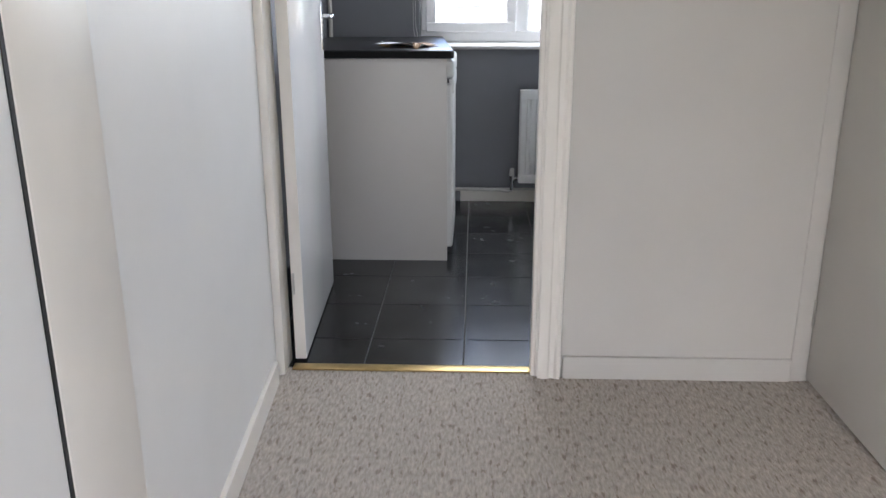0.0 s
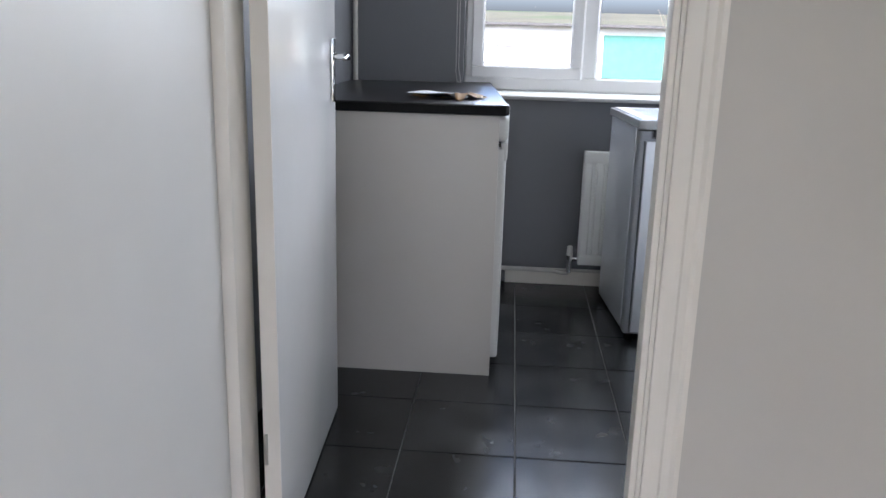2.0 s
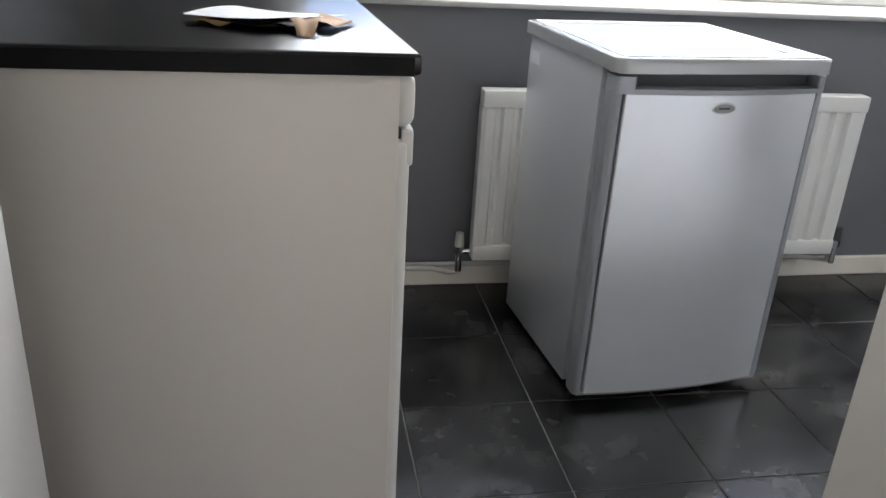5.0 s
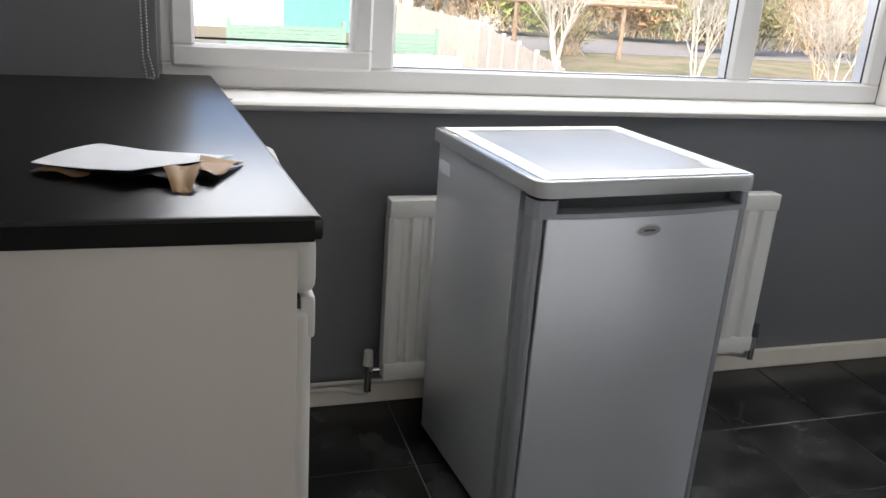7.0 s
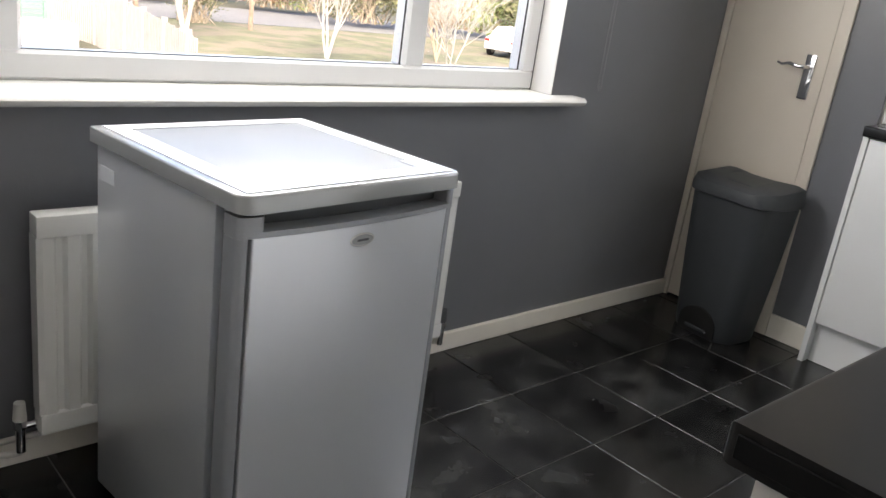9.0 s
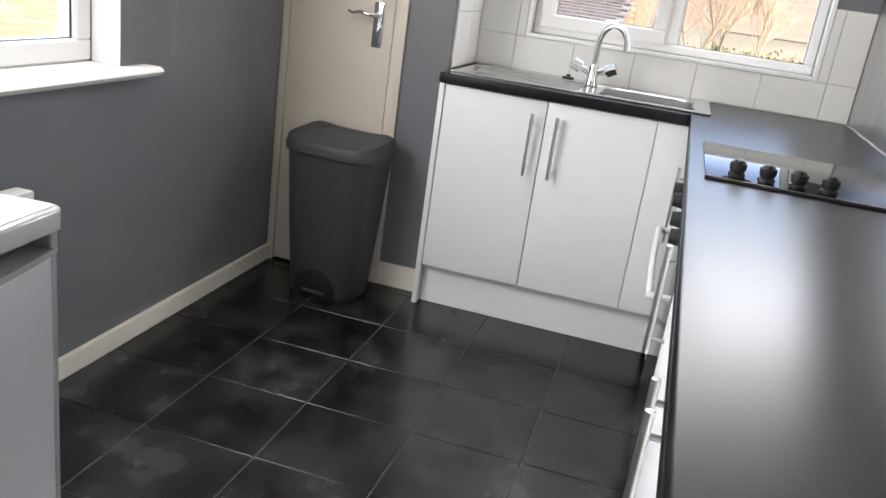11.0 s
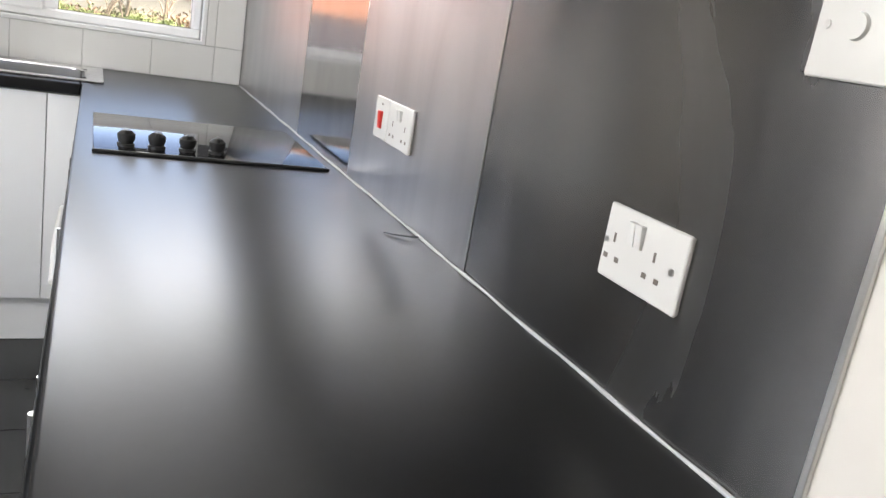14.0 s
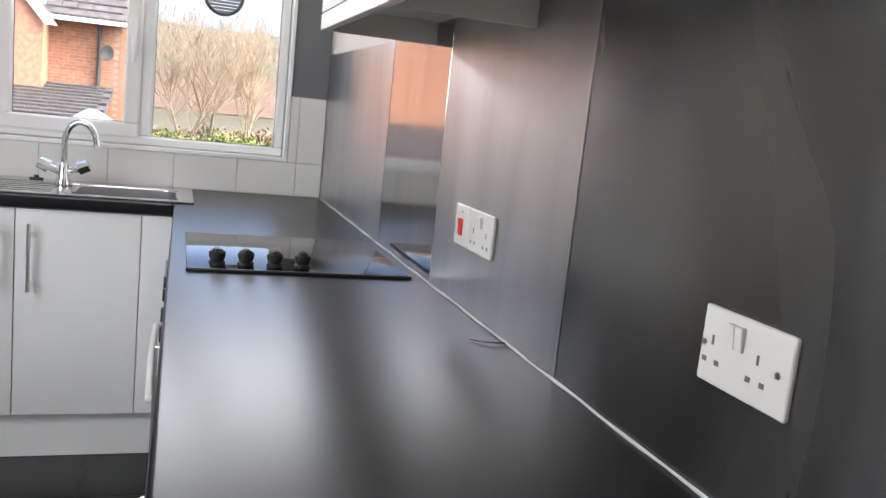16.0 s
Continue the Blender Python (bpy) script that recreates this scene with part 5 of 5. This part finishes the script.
for sx in (-1.3, 1.3):
    for sy in (-0.8, 0.8):
        w = part("wheel", cyl(bmesh.new(), (sx, sy - 0.1, 0.33), (sx, sy + 0.1, 0.33), 0.33, n=20), M_dark, car)
        part("rim", cyl(bmesh.new(), (sx, sy - 0.11, 0.33), (sx, sy + 0.11, 0.33), 0.2, n=16), M_satin, w)
for sy in (-0.7, 0.7):
    part("tail_lamp", box(-2.13, -2.06, sy - 0.12, sy + 0.12, 0.72, 0.86, 0.02), M_lamp, car)
prism_w = prism(bmesh.new(), [(-0.85, 1.05), (-0.75, 1.36), (0.65, 1.38), (1.05, 1.05)], "y", -0.862, 0.862)
part("window", prism_w, M_hobglass, car)
local_children(car)
car.matrix_world = pose(32.5, 30.5, GZ + 0.02, 0, 0, 20)

sl = thing("street_lamp", (-1.15, 28.2, GZ), "grey street lamp with a short arm", "street lamp")
part("pole", cyl(bmesh.new(), (-1.15, 28.2, GZ), (-1.15, 28.2, 0.95), 0.07, 0.05, 12), M_silver_dark, sl)
part("arm", tube(bmesh.new(), [(-1.15, 28.2, 0.93), (-0.7, 28.2, 0.98), (-0.1, 28.2, 0.86)], 0.03, 8), M_silver_dark, sl)
bm = bmesh.new()
bx(bm, -0.15, 0.75, 28.05, 28.35, 0.7, 0.88, 0.06, 3)
part("lamp_head", bm, M_silver_dark, sl, "flat grey lamp head")

# brick house to the east with a lower roof in front
hs = thing("brick_house", (25, 5, GZ), "orange brick house with grey tiled roofs", "house")
HX, HY = 22.0, 2.05
part("wall", box(HX, HX + 7, HY, 12, GZ, 2.75), M_mortar, hs, "brick wall")
part("corner", box(HX - 0.02, HX + 0.4, HY - 0.35, HY, GZ, 3.0), M_brick, hs, "plain orange brick pier")
me_b = mesh_of("brick", box(-0.016, 0, -0.105, 0.105, -0.0325, 0.0325), M_brick)
cnt = 0
bmj = bmesh.new()
for r in range(0, 44):
    z = 0.0 + r * 0.075
    if z > 2.7:
        break
    for c in range(0, 16):
        y = HY + 0.11 + c * 0.222 + (0.11 if r % 2 else 0)
        if y > HY + 3.4:
            continue
        if cnt < 300 and y < HY + 2.0:
            o = new("brick", me_b)
            o.parent = hs
            o.matrix_parent_inverse = hs.matrix_world.inverted()
            o.location = (HX, y, z + 0.04)
            cnt += 1
        else:
            bx(bmj, HX - 0.016, HX, y - 0.105, y + 0.105, z + 0.0075, z + 0.0725)
tagged(part("brickwork", bmj, M_brick, hs), kind="stuff")


def tiled_roof(parent, x0, z0, x1, z1, y0, y1, rows):
    rf = part("roof", prism(bmesh.new(), [(x0, z0), (x1, z1), (x1, z1 - 0.12), (x0, z0 - 0.12)], "y", y0, y1), M_roof, parent, "grey tiled roof")
    tb = bmesh.new()
    for r in range(rows):
        f0, f1 = r / rows, (r + 1) / rows
        for c in range(int((y1 - y0) / 0.33)):
            yy = y0 + c * 0.33 + (0.165 if r % 2 else 0)
            xa, za = x0 + (x1 - x0) * f0, z0 + (z1 - z0) * f0
            xb, zb = x0 + (x1 - x0) * f1, z0 + (z1 - z0) * f1
            q = [(xa, yy, za + 0.06), (xa, yy + 0.315, za + 0.06), (xb, yy + 0.315, zb + 0.015), (xb, yy, zb + 0.015)]
            vs = [tb.verts.new(v) for v in q] + [tb.verts.new((v[0], v[1], v[2] - 0.03)) for v in q]
            for a in ((0, 1, 2, 3), (4, 7, 6, 5), (0, 4, 5, 1), (1, 5, 6, 2), (2, 6, 7, 3), (3, 7, 4, 0)):
                tb.faces.new([vs[k] for k in a])
    tagged(part("roof_tiles", tb, M_roof, rf), kind="stuff")


tiled_roof(hs, HX - 0.4, 2.72, HX + 3.5, 5.6, HY - 0.2, 3.65, 16)
tiled_roof(hs, 18.2, 0.42, HX, 1.2, HY + 0.1, 9, 12)
part("extension", box(18.5, HX, HY + 0.3, 9, GZ, 0.36), M_brick, hs, "single-storey brick extension")
part("gutter", box(HX - 0.5, HX - 0.38, HY - 0.25, 3.7, 2.62, 2.72, 0.02), M_siding, hs, "white gutter")
part("gable_wall", prism(bmesh.new(), [(3.6, 2.6), (9.0, 2.6), (6.3, 5.8)], "x", HX - 0.9, HX + 0.2), M_brick, hs, "brick gable")
part("barge_board", prism(bmesh.new(), [(3.3, 2.45), (3.55, 2.45), (6.5, 6.0), (6.2, 6.0)], "x", HX - 1.0, HX - 0.9), M_siding, hs, "white barge board")
part("gable_wing", box(HX - 0.9, HX, 3.6, 9, GZ, 2.6), M_brick, hs, "brick wing")
part("downpipe", cyl(bmesh.new(), (HX - 0.08, HY + 0.45, 1.0), (HX - 0.08, HY + 0.45, 2.7), 0.045), M_gasket, hs, "grey downpipe")
bm = bmesh.new()
lathe(bm, [(0.0, 0.0), (0.1, 0.012), (0.18, 0.045), (0.18, 0.053), (0.0, 0.025)], (0, 0, 0), 20)
for v in bm.verts:
    v.co = Vector((HX - 0.25 - v.co.z, HY + 0.25 + v.co.x * 0.8, 2.0 + v.co.y))
part("satellite_dish", bm, M_gasket, hs, "grey satellite dish")
lp = thing("garden_post", (14, 1.85, GZ), "white garden post with pyramid cap", "post")
part("shaft", box(13.9, 14.1, 1.78, 1.98, GZ, 0.62), M_siding, lp)
part("cap", loft(bmesh.new(), [[(14 + sx * w, 1.88 + sy * w, z) for sx, sy in ((1, 1), (-1, 1), (-1, -1), (1, -1))] for w, z in ((0.2, 0.62), (0.34, 0.7), (0.3, 0.74), (0.06, 0.9))]), M_siding, lp)

# ---- pieces: wall tiles over the sink ----
wt = thing("tile_splashback", (E_, 0.8, TOP), "white glazed wall tiles behind the sink", "wall tiles")
tagged(wt, kind="structure")
part("grout_bed", box(E_ - 0.004, E_, S + 0.003, 1.558, TOP, EWZ0 - 0.012), M_grout, wt)
part("grout_bed", box(E_ - 0.004, E_, S + 0.003, EW0 - 0.013, EWZ0 - 0.012, 1.345), M_grout, wt)
part("grout_bed", box(E_ - 0.004, E_, EW1 + 0.013, 1.558, EWZ0 - 0.012, 1.345), M_grout, wt)
part("grout_bed", box(CUP + 0.02, E_ - 0.004, 1.556, 1.56, TOP, 1.345), M_grout, wt)


def tile_piece(y0, y1, z0, z1):
    part("tile", box(E_ - 0.009, E_ - 0.003, y0 + 0.0012, y1 - 0.0012, z0 + 0.0012, z1 - 0.0012, 0.0012, 1), M_walltile, wt)


edges = [S + 0.004, 0.164, 0.403, 0.65, 0.897, 1.144, 1.391, 1.556]
for a, b in zip(edges, edges[1:]):
    tile_piece(a, b, TOP + 0.002, EWZ0 - 0.013)
for a, b in ((S + 0.004, 0.164), (0.164, EW0 - 0.0135), (EW1 + 0.0135, 1.391), (1.391, 1.555)):
    tile_piece(a, b, EWZ0 - 0.013, 1.345)
for x0, x1 in ((CUP + 0.02, 3.75), (3.75, E_ - 0.01)):
    for z0, z1 in ((TOP + 0.002, 1.145), (1.145, 1.345)):
        part("tile", box(x0 + 0.001, x1 - 0.001, 1.549, 1.556, z0 + 0.001, z1 - 0.001, 0.0012, 1), M_walltile, wt)

# ---- pieces: floor tiles ----
PX, PY = 0.325, 0.335
xs = [W] + [2.5 + k * PX for k in range(-8, 5) if W + 0.03 < 2.5 + k * PX < E_ - 0.02] + [E_]
yt = [0.0] + [1.57 + k * PY for k in range(-5, 3) if 0.03 < 1.57 + k * PY < N - 0.02] + [N]
cache = {}
for xa, xb in zip(xs, xs[1:]):
    for ya, yb in zip(yt, yt[1:]):
        key = (round(xb - xa, 3), round(yb - ya, 3))
        if key not in cache:
            w, d = key
            cache[key] = mesh_of("floor_tile", box(-w / 2 + 0.0018, w / 2 - 0.0018, -d / 2 + 0.0018, d / 2 - 0.0018, -0.0035, 0.0, 0.0015, 1), M_tile)
        o = new("tile", cache[key])
        o.parent = kfloor
        o.location = ((xa + xb) / 2, (ya + yb) / 2, 0)
